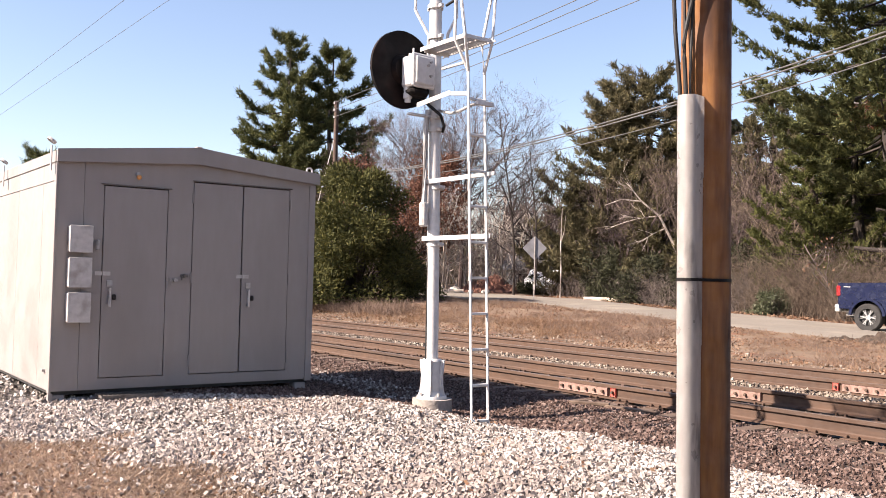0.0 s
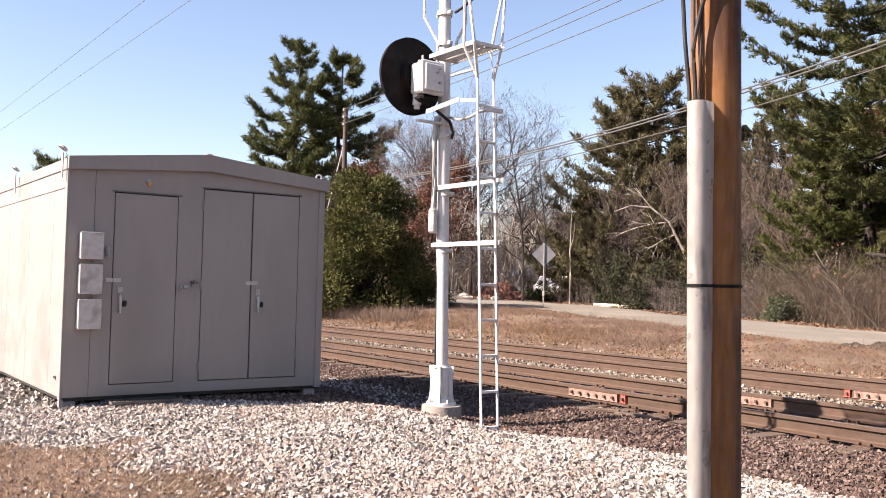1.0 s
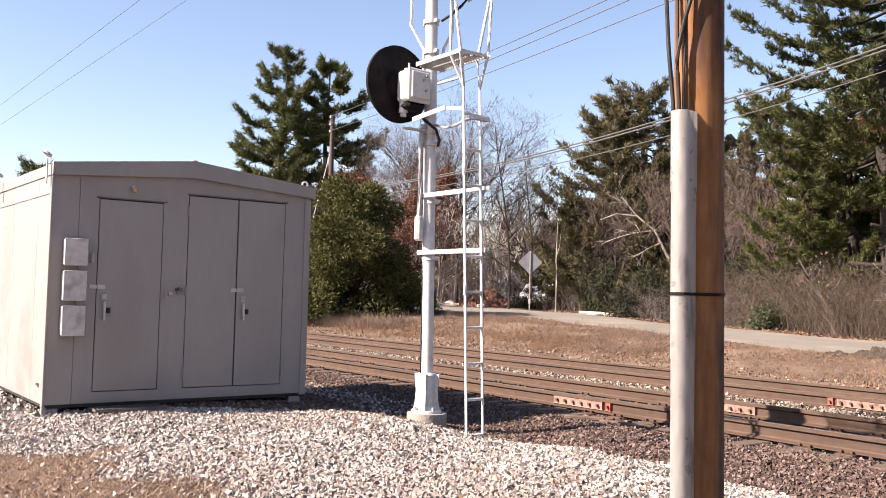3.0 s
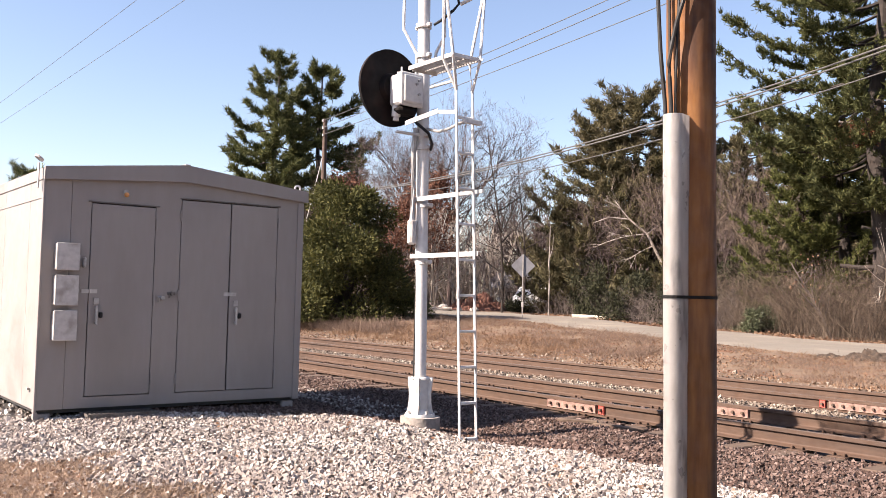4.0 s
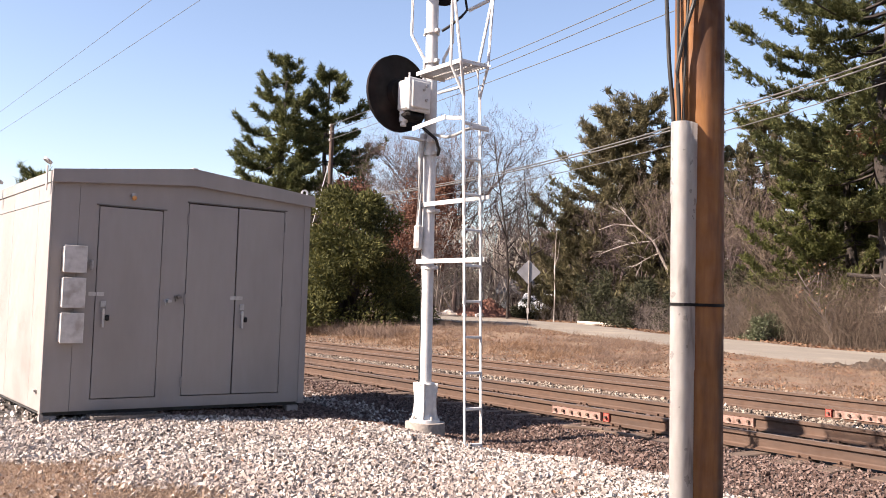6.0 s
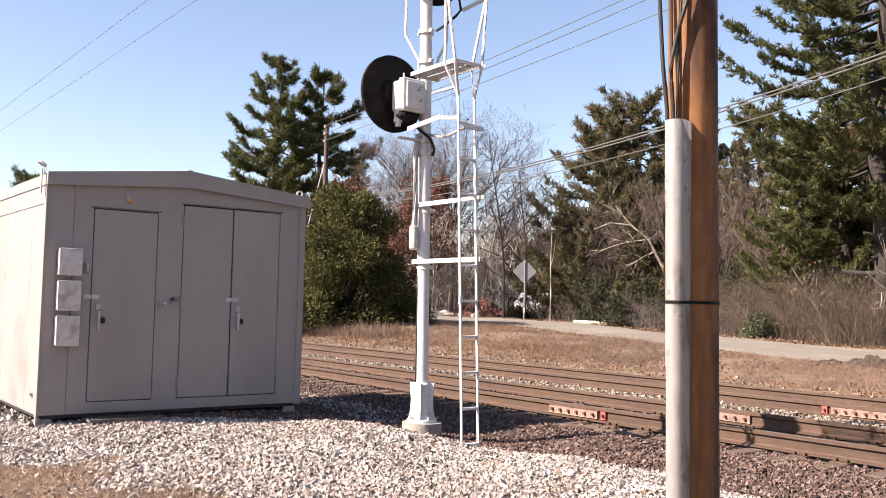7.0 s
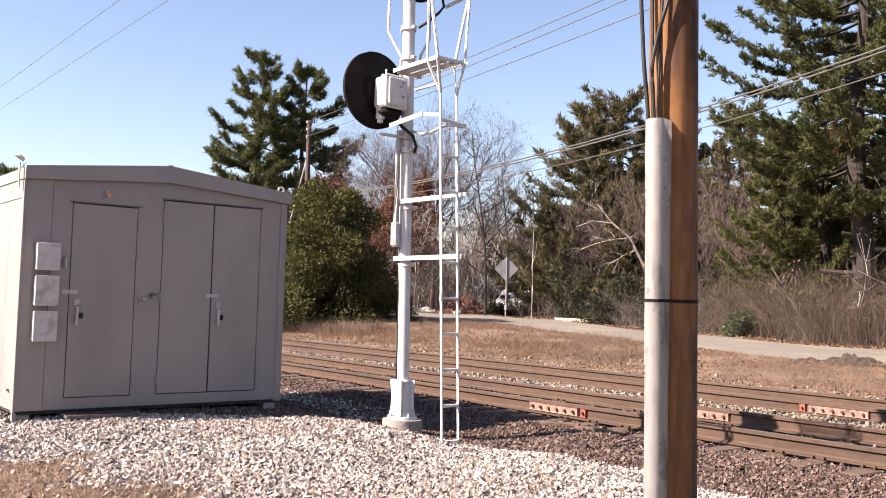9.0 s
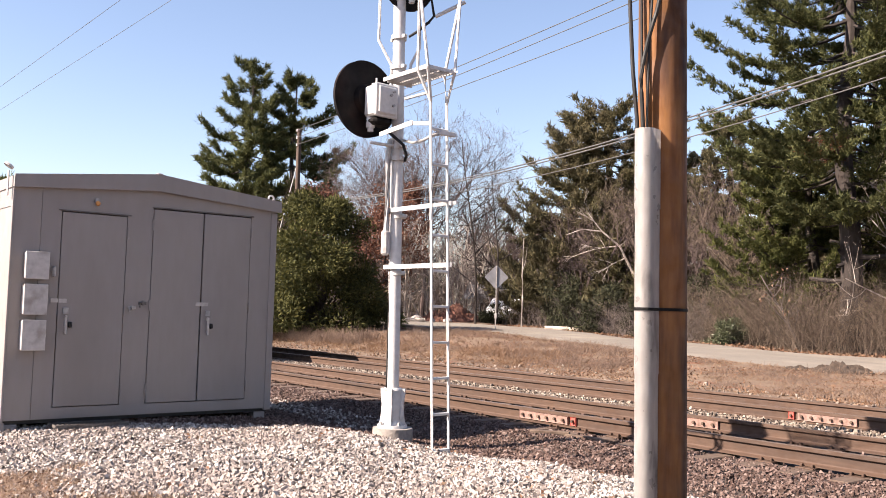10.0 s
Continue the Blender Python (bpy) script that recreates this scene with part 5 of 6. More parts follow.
def build_plants():
    wp = "tall dark green white pine with ragged layered limbs"
    # the pair beyond the shed
    far_kw = dict(trunk_r=0.34, tuft=0.46, gap=0.30, blade_w=0.075, needles=13, limbs=(6, 8), rise=-0.10, thick=6.0)
    pine("pine_tree", wp, -64.4, 32.2, 0.6, 20.4, [(0.42, 3.6), (0.50, 4.4), (0.66, 4.0), (0.80, 2.7), (0.92, 1.7), (1.0, 1.0)], 16, bias=(-0.05, -0.12), step=(1.15, 1.65), tip=0.34, **far_kw)
    pine("pine_tree", wp, -64.6, 36.2, 0.6, 20.7, [(0.38, 3.2), (0.48, 4.7), (0.62, 4.0), (0.78, 2.6), (0.92, 1.7), (1.0, 0.9)], 15, bias=(0.08, 0.12), step=(1.1, 1.6), tip=0.28, **far_kw)
    # the group past the road's bend
    olive = "broad olive-green pine mixed with bare branches"
    mid_kw = dict(mat=M_NEEDLE2, tuft=0.34, gap=0.26, blade_w=0.058, needles=11)
    pine("pine_tree", olive, -32.7, 37.8, 0.8, 12.9, [(0.06, 3.6), (0.4, 3.9), (0.7, 2.9), (0.88, 1.9), (1.0, 0.9)], 22, step=(0.55, 0.85), limbs=(6, 9), **mid_kw)
    pine("pine_tree", "ragged silvery olive pine leaning out over the road's bend", -33.9, 36.5, 0.8, 11.9, [(0.05, 4.4), (0.28, 4.2), (0.5, 3.2), (0.7, 2.4), (0.85, 1.7), (1.0, 0.7)], 21, step=(0.55, 0.85), ragged=0.38, limbs=(6, 9), **mid_kw)
    pine("pine_tree", olive, -30.4, 39.4, 0.8, 12.6, [(0.06, 3.4), (0.4, 3.8), (0.7, 2.8), (0.9, 1.7), (1.0, 0.7)], 23, step=(0.65, 1.0), **mid_kw)
    pine("pine_tree", "young dense dark green pine beside the road", -35.6, 35.4, 0.8, 6.6, [(0.04, 2.0), (0.4, 1.8), (0.8, 0.9), (1.0, 0.3)], 24, step=(0.45, 0.7), **mid_kw)
    pine("pine_tree", "young dense dark green pine beside the road", -29.4, 35.6, 0.7, 6.6, [(0.04, 2.6), (0.4, 2.4), (0.8, 1.1), (1.0, 0.3)], 25, step=(0.45, 0.7), **mid_kw)
    pine("pine_tree", "tall pine top above the shed roof", -107.5, 23.4, 0.5, 14.6, [(0.5, 2.5), (0.8, 2.6), (1.0, 1.0)], 26, tuft=0.7, gap=0.6, blade_w=0.1, needles=6, step=(1.3, 2.0))
    # large pines behind the brush at the right of the road
    near_kw = dict(tuft=0.22, gap=0.20, blade_w=0.044, needles=16)
    droop = "dense green pine with drooping lower limbs"
    big = pine("pine_tree", "tall white pine with thick trunk and broken snags", -16.3, 32.1, 0.6, 19.5, [(0.23, 2.6), (0.32, 4.2), (0.42, 4.8), (0.55, 4.6), (0.67, 3.8), (0.85, 3.0), (1.0, 1.0)], 31, trunk_r=0.42, bias=(-0.10, -0.10), step=(0.7, 1.05), tip=0.24, limbs=(7, 10), rise=-0.06, **near_kw)
    for pts, radii in (([(0.0, -0.05, 2.19), (-0.5, -0.35, 2.20), (-1.15, -0.65, 2.27)], [0.10, 0.08, 0.075]), ([(-0.1, 0.0, 3.55), (-0.35, -0.18, 3.60), (-0.55, -0.28, 3.67)], [0.09, 0.08, 0.07]),
                       ([(-0.05, -0.2, 3.2), (-0.1, -0.45, 3.3)], [0.12, 0.08]), ([(-0.05, -0.2, 2.8), (-0.15, -0.5, 2.72)], [0.09, 0.07]), ([(0.2, -0.1, 3.1), (0.7, 0.2, 3.05), (1.2, 0.4, 3.1)], [0.12, 0.10, 0.08])):
        snag = Soup()
        snag.tube(np.array(pts), radii, 8)
        tagged(snag.done("snag", M_BARK, big), "broken-off dead limb")
    dead = Soup()
    rng = np.random.default_rng(77)
    dead.needles(np.array([0.35, -2.1, 6.75]) + rng.normal(size=(1300, 3)) * np.array([0.34, 0.34, 0.2]), rng.normal(size=(1300, 3)) + np.array([0, 0, -0.4]), 0.22, 0.03)
    tagged(dead.done("dead_branch", M_DEADNEEDLE, big), "red-brown dead needles on a limb")
    stick = Soup()
    stick.tube(np.array([(0.0, 0.0, 7.3), (0.2, -1.4, 7.22), (-0.7, -2.7, 7.23)]), [0.05, 0.035, 0.02], 5)
    tagged(stick.done("dead_limb", M_PALEBARK, big), "bare pale dead limb")
    pine("pine_tree", droop, -18.7, 34.0, 0.7, 9.4, [(0.12, 2.6), (0.4, 3.2), (0.7, 2.3), (0.9, 1.3), (1.0, 0.5)], 32, mat=M_SAPGREEN, step=(0.5, 0.8), **near_kw)
    pine("pine_tree", droop, -18.4, 38.5, 0.7, 15.0, [(0.15, 3.6), (0.5, 3.8), (0.8, 2.4), (1.0, 0.7)], 33, step=(0.8, 1.2), **mid_kw | dict(mat=M_NEEDLE))
    pine("pine_tree", droop, -20.4, 33.6, 0.6, 7.6, [(0.10, 2.2), (0.4, 2.4), (0.75, 1.4), (1.0, 0.4)], 37, mat=M_SAPGREEN, step=(0.5, 0.75), **near_kw)
    pine("pine_tree", wp, -12.6, 35.5, 0.7, 18.0, [(0.2, 4.0), (0.5, 4.6), (0.8, 3.0), (1.0, 0.8)], 34, trunk_r=0.35, **mid_kw | dict(mat=M_NEEDLE))
    pine("pine_tree", droop, -15.2, 36.5, 0.7, 8.0, [(0.1, 2.6), (0.5, 2.6), (0.8, 1.5), (1.0, 0.4)], 38, step=(0.5, 0.8), **mid_kw)
    pine("pine_tree", droop, -23.5, 40.5, 0.8, 10.5, [(0.06, 3.2), (0.5, 2.9), (0.8, 1.7), (1.0, 0.5)], 35, step=(0.6, 0.95), **mid_kw)
    pine("pine_tree", droop, -27.0, 41.0, 0.8, 12.0, [(0.06, 3.4), (0.5, 3.0), (0.8, 1.8), (1.0, 0.5)], 36, step=(0.6, 0.95), **mid_kw)
    # broad evergreen beyond the tracks
    shrub("evergreen_tree", "broad dense olive-green evergreen tree beyond the tracks", -32.8, 19.7, gz1(-32.8, 19.7), 3.5, 3.3, 6.0, 66000, 0.19, M_CEDAR, 43, "tree", 66, low=0.05, lump=0.82)
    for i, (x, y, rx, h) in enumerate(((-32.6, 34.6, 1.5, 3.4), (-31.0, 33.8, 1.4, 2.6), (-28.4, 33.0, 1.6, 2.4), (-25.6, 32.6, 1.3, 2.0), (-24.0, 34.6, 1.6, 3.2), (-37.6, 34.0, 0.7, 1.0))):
        shrub("evergreen_bush", "evergreen undergrowth at the wood's edge, shade put into its dark leaves", x, y, gz1(x, y), rx, rx, h, 5200, 0.16, M_UNDER, 160 + i, "bush", 16, group="undergrowth bushes")
    shrub("evergreen_bush", "small broad-leaved green bush at the road edge", -20.2, 30.5, 0.3, 0.8, 0.7, 1.05, 3600, 0.11, M_RHODO, 42, "bush", 14)
    # bare trees in the middle distance
    lab = "leafless mauve-brown tree with a wide crown of fine twigs"
    for i, (x, y, h, r) in enumerate(((-45.9, 35.4, 14.6, 0.16), (-47.4, 34.0, 13.4, 0.15), (-49.6, 32.0, 10.0, 0.14), (-43.0, 38.6, 8.0, 0.12))):
        spreading_tree("bare_tree", lab, x, y, gz1(x, y), h, 50 + i, M_MAUVETWIG, r, (3, 5))
    for i, (x, y, h) in enumerate(((-36.6, 31.6, 10.6), (-36.0, 32.5, 10.2))):
        bare_tree("bare_tree", "slender dark leafless tree", x, y, gz1(x, y), h, 70 + i, M_DARKTWIG, 0.075, 4, fan=0.05)
    for i, (x, y, h) in enumerate(((-41.0, 30.4, 6.0), (-41.6, 32.5, 6.4), (-39.8, 33.4, 6.0), (-42.5, 28.8, 5.0))):
        bare_tree("bare_tree", "pale many-stemmed leafless tree", x, y, gz1(x, y), h, 80 + i, M_PALEBARK, 0.05, 3, stems=4, fan=0.22)
    for i, (x, y, h) in enumerate(((-41.6, 28.6, 7.6), (-42.8, 30.4, 8.2), (-43.4, 32.2, 6.4), (-45.5, 27.6, 8.0))):
        bare_tree("oak_tree", "small oak holding red-brown dead leaves", x, y, gz1(x, y), h, 90 + i, M_DARKTWIG, 0.09, 4, leaf_mat=M_REDLEAF, leaf_n=5200, leaf=0.16, group="oaks")
    # leafless trees woven into the pine edge
    lab = "leafless brown tree with a haze of fine twigs"
    for i, (x, y, h) in enumerate(((-29.8, 34.6, 7.6), (-27.6, 35.0, 8.2), (-25.4, 34.6, 7.4), (-23.2, 35.4, 8.0), (-32.0, 35.0, 7.0), (-21.5, 34.4, 6.4), (-26.0, 37.0, 9.0))):
        spreading_tree("bare_tree", lab, x, y, gz1(x, y), h, 100 + i, M_BRUSH if i % 2 else M_MAUVETWIG, 0.09)
    leaner = thing("bare_tree", "leaning pale-barked dead tree with arching limbs", "tree", pose(-27.9, 35.3, 0.7), group="bare trees")
    pale = Soup()
    pale.tube(np.array([(0.3, 0.4, -0.3), (0.0, 0.0, 1.2), (-0.5, -0.4, 2.6), (-1.0, -0.9, 4.0), (-1.6, -1.5, 4.7), (-2.3, -2.2, 4.8), (-2.9, -2.7, 4.5)]), [0.09, 0.085, 0.075, 0.06, 0.045, 0.03, 0.015], 6)
    rng = np.random.default_rng(119)
    for foot, way, ln in (((-1.0, -0.9, 4.0), (-1.0, -0.9, -0.1), 1.7), ((-0.8, -0.7, 3.4), (-1.0, -1.0, -0.5), 1.3), ((-1.6, -1.5, 4.7), (-0.4, -0.6, 0.8), 1.2), ((-1.0, -0.9, 4.0), (0.6, 0.5, 0.7), 1.5)):
        grow(pale, foot, way, ln, 0.035, 3, rng, 0.0, (2, 4), 0.5)
    pale.done("trunk", M_PALEBARK, leaner)
    birch = thing("birch_tree", "thin white-barked birch trunk at the wood's edge", "tree", pose(-33.6, 32.4, 0.6))
    bm = tube_path(bmesh.new(), [(0, 0, -0.1), (0.04, 0, 1.5), (-0.03, 0.02, 2.6), (0.05, 0, 4.6)], [0.045, 0.042, 0.036, 0.015], 8)
    part("trunk", bm, M_PALEBARK, birch)
    part("branch", tube_path(bmesh.new(), [(0.0, 0.02, 2.9), (0.12, 0.1, 3.4), (0.16, 0.15, 4.2)], [0.016, 0.012, 0.006], 5), M_PALEBARK, birch)
    bare_tree("birch_tree", "thin white-barked birch beside a pine trunk", -14.4, 32.6, 0.4, 7.0, 121, M_PALEBARK, 0.05, 4, stems=2, fan=0.1, twig=(0.12, 0.3, 0.008))
    bare_tree("sapling", "thin sapling with few tan leaves in the brush", -17.3, 30.6, 0.3, 3.3, 122, M_GREYTWIG, 0.02, 3, leaf_mat=M_LITTER, leaf_n=90, leaf=0.10, twig=(0.1, 0.25, 0.006))
    # brush
    bl = "tangle of bare brown brush stems along the wood's edge"
    thicket("brush", bl, between(-23, -8, lambda x: far_edge(x) + 1.2, lambda x: far_edge(x) + 4.5), 3600, (0.7, 3.0), M_BRUSH, 131, r=0.0052, lean=0.45)
    thicket("brush", bl, between(-36, -22, lambda x: far_edge(x) + 0.9, lambda x: far_edge(x) + 3.5), 1500, (0.5, 1.8), M_GREYTWIG, 132, r=0.008)
    thicket("brush", bl, between(-70, -36, lambda x: np.full_like(x, 38), lambda x: np.full_like(x, 46)), 900, (1.5, 4.5), M_GREYTWIG, 133, r=0.02)
    thicket("brush", bl, between(-52, -37, lambda x: np.full_like(x, 20), lambda x: far_edge(x) - 4), 420, (0.6, 2.2), M_BRUSH, 134, r=0.014)
    # weeds and grass between the tracks and the road
    verge = lambda x: near_edge(x) - 0.1
    tufts("dry_grass", "bleached orange-brown dry grass on the far verge", M_DRYGRASS, 9000, patchy(between(-40, 2, lambda x: np.full_like(x, 16.2), verge), -0.7), (0.04, 0.16), 0.008, 141, flat=1.2)
    tufts("dry_weeds", "tall grey-brown dead weeds beside the road", M_WEED, 6200, patchy(between(-37, -15, lambda x: np.full_like(x, 17.8), lambda x: near_edge(x) - 0.3), 0.1), (0.08, 0.34), 0.0055, 142, blades=9, flat=0.95)
    tufts("dry_weeds", "low grey-brown dead weeds on the far verge", M_WEED, 3600, patchy(between(-16, 2, lambda x: np.full_like(x, 17.0), lambda x: near_edge(x) - 0.2), 0.0), (0.06, 0.24), 0.0065, 152, blades=8, flat=0.9)
    tufts("dry_grass", "bleached orange grass clumps at the foot of the evergreen", M_DRYGRASS, 2600, patchy(between(-40, -18, lambda x: np.full_like(x, 16.9), lambda x: np.full_like(x, 19.6)), -0.4, 1.5), (0.08, 0.30), 0.010, 143, flat=1.0, blades=9)
    tufts("dry_weeds", "pale grey brush under the evergreen", M_WEED, 1500, between(-36, -27, lambda x: np.full_like(x, 17.6), lambda x: np.full_like(x, 19.2)), (0.15, 0.55), 0.010, 153, blades=8)
    patch = lambda rng, n: (lambda x, y: (x[grass_patch(x, y)], y[grass_patch(x, y)]))(rng.uniform(-8, -5.0, n), rng.uniform(0.4, 2.8, n))
    tufts("dry_grass", "flattened straw-coloured dead grass in gravel", M_STRAW, 9000, patch, (0.03, 0.11), 0.0035, 144, flat=1.8)
    litter("leaf_litter", "brown dead leaves matted in the grass", M_LITTER, 1500, patch, 0.028, 145)
    litter("leaf_litter", "rust-brown fallen leaves on the far verge", M_LITTER, 26000, patchy(between(-36, 2, lambda x: np.full_like(x, 16.0), verge), -0.3, 4.0), 0.055, 146)
    litter("leaf_litter", "rust-brown fallen leaves along the road's far side", M_LITTER, 6000, between(-36, -4, lambda x: far_edge(x) - 0.2, lambda x: far_edge(x) + 2.6), 0.11, 147)
    litter("leaf_litter", "few dead leaves blown onto gravel", M_LITTER, 420, between(-9, -3.5, lambda x: np.full_like(x, 2.6), lambda x: np.full_like(x, 6.6)), 0.04, 148)
    # woods that close the distance
    far = Soup()
    rng = np.random.default_rng(150)
    np.random.seed(150)
    for i in range(480):
        a = rng.uniform(-0.1, 1.3)
        d = rng.uniform(75, 150)
        x, y, h = -math.cos(a) * d, math.sin(a) * d, rng.uniform(5, 9.5)
        z0 = gz1(x, y)
        far.tube(np.array([(x, y, z0 - 0.3), (x + rng.normal() * 0.3, y, z0 + h * 0.5), (x + rng.normal() * 0.5, y, z0 + h)]), [0.16, 0.1, 0.03], 4)
        n = 90
        b = np.array([x, y, z0]) + np.stack([rng.normal(size=n) * h * 0.14, rng.normal(size=n) * h * 0.14, h * rng.uniform(0.15, 1, n)], -1)
        far.blades(b, rng.normal(size=(n, 3)) * 0.7 + np.array([0, 0, 1.0]), rng.uniform(0.8, 2.2, n), 0.10)
    tagged(far.done("far_woods", M_MAUVETWIG), "grey leafless woods in the distance", "woods", kind="stuff")
    far = Soup()
    for i in range(70):
        a, d = rng.uniform(0.5, 1.75), rng.uniform(60, 120)
        x, y, h = -math.cos(a) * d, math.sin(a) * d, rng.uniform(6, 11)
        if abs(a - 0.62) < 0.14:
            h *= 0.45
        n = 260
        t = rng.uniform(0.08, 1, n)
        rr = (1.05 - t) * h * 0.22
        aa = rng.uniform(0, math.tau, n)
        b = np.array([x, y, gz1(x, y)]) + np.stack([rr * np.cos(aa), rr * np.sin(aa), t * h], -1)
        far.blades(b, np.stack([np.cos(aa), np.sin(aa), 0.3 + 0 * aa], -1), rng.uniform(0.5, 1.2, n), 0.45)
    for i in range(150):
        a, d = rng.uniform(1.75, 5.75), rng.uniform(38, 75)
        x, y, h = -math.cos(a) * d, math.sin(a) * d, rng.uniform(9, 15)
        if y < -5 and x < 20:
            h *= 0.6
        if 4 < y < 20:
            continue
        n = 130
        t = rng.uniform(0.02, 1, n)
        rr = (1.05 - t) * h * 0.26
        aa = rng.uniform(0, math.tau, n)
        b = np.array([x, y, gz1(x, y)]) + np.stack([rr * np.cos(aa), rr * np.sin(aa), t * h], -1)
        far.blades(b, np.stack([np.cos(aa), np.sin(aa), 0.3 + 0 * aa], -1), rng.uniform(1.0, 2.0, n), 0.9)
    tagged(far.done("far_pines", M_NEEDLE2), "dark green conifers round the open ground", "woods", kind="stuff")


# ---- road-side things ----
def build_sign():
    s = thing("road_sign", "diamond-shaped road sign seen from its grey back on a thin post", "road sign", pose(-29.7, 27.05, 0.42, 0, 0, 48))
    bm = bmesh.new()
    extrude_profile(bm, [(0, -0.54), (0.54, 0), (0, 0.54), (-0.54, 0)], lambda x, u, v: (u, x, v + 2.45), 0.03, 0.036)
    bmesh.ops.bevel(bm, geom=[e for e in bm.edges if abs(e.verts[0].co.y - e.verts[1].co.y) > 0.004], offset=0.03, segments=3, affect="EDGES")
    part("sign_plate", bm, M_SIGN, s, "grey metal back of a diamond plate")
    bm = box(bmesh.new(), (-0.022, -0.02, -0.3), (0.022, 0.025, 2.95), 0.004)
    part("post", bm, M_SIGNPOST, s, "galvanised channel post")
    bm = box(bmesh.new(), (-0.05, -0.035, 0.62), (0.05, -0.02, 0.85), 0.01)
    part("tag", bm, M_BOX, s, "small pale tag")


def mound(name, label, x, y, rx, ry, h, mat, seed, category):
    rng = np.random.default_rng(seed)
    n = 36
    u = np.linspace(-1, 1, n)
    gx, gy = np.meshgrid(u, u)
    r = np.sqrt(gx ** 2 + gy ** 2)
    bump = np.array([[noise.noise((float(a) * 4 + seed, float(b) * 4, 0.3)) for a, b in zip(ra, rb)] for ra, rb in zip(gx, gy)])
    z = h * np.clip(1 - r ** 2, 0, 1) * (0.75 + 0.7 * bump) + rng.uniform(-0.14, 0.14, gx.shape) * h * (r < 0.95)
    X, Y = x + gx * rx, y + gy * ry
    Z = ground_z(X, Y) + z - 0.06 * (r > 0.96)
    i = np.arange(n - 1)[:, None] * n + np.arange(n - 1)[None, :]
    f = np.stack([i, i + 1, i + n + 1, i + n], -1).reshape(-1, 4)
    return tagged(mesh_object(name, np.stack([X, Y, Z], -1).reshape(-1, 3), f, mat), label, category)


def log(x, y, z, length, r, turn, tilt=0):
    bm = bmesh.new()
    tube_path(bm, [(-length / 2, 0, 0), (-length / 6, 0.04, 0.01), (length / 5, -0.03, 0), (length / 2, 0.02, 0.02)], [r, r * 0.95, r * 0.9, r * 0.8], 10)
    ob = part("log", bm, M_LOG, None)
    ob.matrix_world = pose(x, y, z + r * 0.7, 0, tilt, turn)
    return tagged(ob, "pale barked cut log lying beside the road", "log", group="logs")


def rock(x, y, s, seed):
    rng = random.Random(seed)
    bm = bmesh.new()
    bmesh.ops.create_icosphere(bm, subdivisions=2, radius=1)
    for v in bm.verts:
        v.co *= 1 + 0.35 * noise.noise(v.co * 1.7 + Vector((seed, 0, 0)))
        v.co = Vector((v.co.x * s * 1.3, v.co.y * s, v.co.z * s * 0.7))
    ob = part("rock", bm, M_PALEROCK, None)
    ob.matrix_world = pose(x, y, gz1(x, y) + s * 0.35, 0, 0, rng.uniform(0, 360))
    return tagged(ob, "pale rock at the roadside", "rock", group="roadside rocks")


def build_roadside():
    mound("soil_mound", "dark freshly dug soil heap beside the road", -11.2, 21.65, 0.85, 0.5, 0.24, M_DIRT, 3, "soil")
    mound("soil_mound", "low brown soil heap with dry leaves", -12.3, 21.6, 0.4, 0.3, 0.10, M_DIRT, 5, "soil")
    mound("leafy_bank", "low bank covered with red-brown leaves", -39.9, 33.0, 2.0, 1.7, 0.95, M_ORANGE_EARTH, 8, "bank")
    for x, y, L, r, turn in ((-30.6, 31.9, 1.2, 0.11, 40), (-29.8, 32.3, 0.7, 0.09, 20), (-38.6, 29.2, 1.3, 0.14, 60)):
        log(x, y, gz1(x, y), L, r, turn)
    for i, (x, y, s) in enumerate(((-39.5, 28.6, 0.28), (-39.9, 29.4, 0.24), (-39.6, 30.2, 0.3), (-39.2, 31.0, 0.16), (-38.6, 31.6, 0.2), (-40.6, 28.2, 0.3))):
        rock(x, y, s, 20 + i)


def build_parked_car():
    c = thing("parked_car", "white car parked behind the brush", "car", pose(-38.0, 35.9, gz1(-38.0, 35.9), 0, 0, 118))
    side = [(-2.1, 0.35), (2.15, 0.35), (2.2, 0.72), (1.2, 0.92), (0.7, 1.38), (-1.1, 1.42), (-1.75, 0.98), (-2.15, 0.9)]
    bm = extrude_profile(bmesh.new(), side, lambda x, u, v: (u, x, v), -0.85, 0.85)
    bmesh.ops.bevel(bm, geom=bm.edges[:], offset=0.05, segments=2, affect="EDGES")
    part("body", bm, M_WHITECAR, c, smooth=35)
    for s in (-1, 1):
        part("side_window", box(bmesh.new(), (-1.0, s * 0.852 - 0.006, 0.98), (0.62, s * 0.852 + 0.006, 1.30)), M_GLASS, c)
        for x in (-1.35, 1.35):
            part("wheel", cyl(bmesh.new(), (x, s * 0.70, 0.32), (x, s * 0.87, 0.32), 0.32, seg=24), M_RUBBER, c)


def build_timbers():
    for x, y, L, turn, tilt in ((-8.05, 8.30, 0.5, 35, 0), (-7.65, 8.45, 1.0, 8, 0)):
        bm = box(bmesh.new(), (-L / 2, -0.045, 0), (L / 2, 0.045, 0.045), 0.01)
        ob = part("timber", bm, M_TIE, None)
        ob.matrix_world = pose(x, y, gz1(x, y) + 0.012, 0, tilt, turn)
        tagged(ob, "old dark timber lying on ballast beside the rail", "timber", group="timbers")


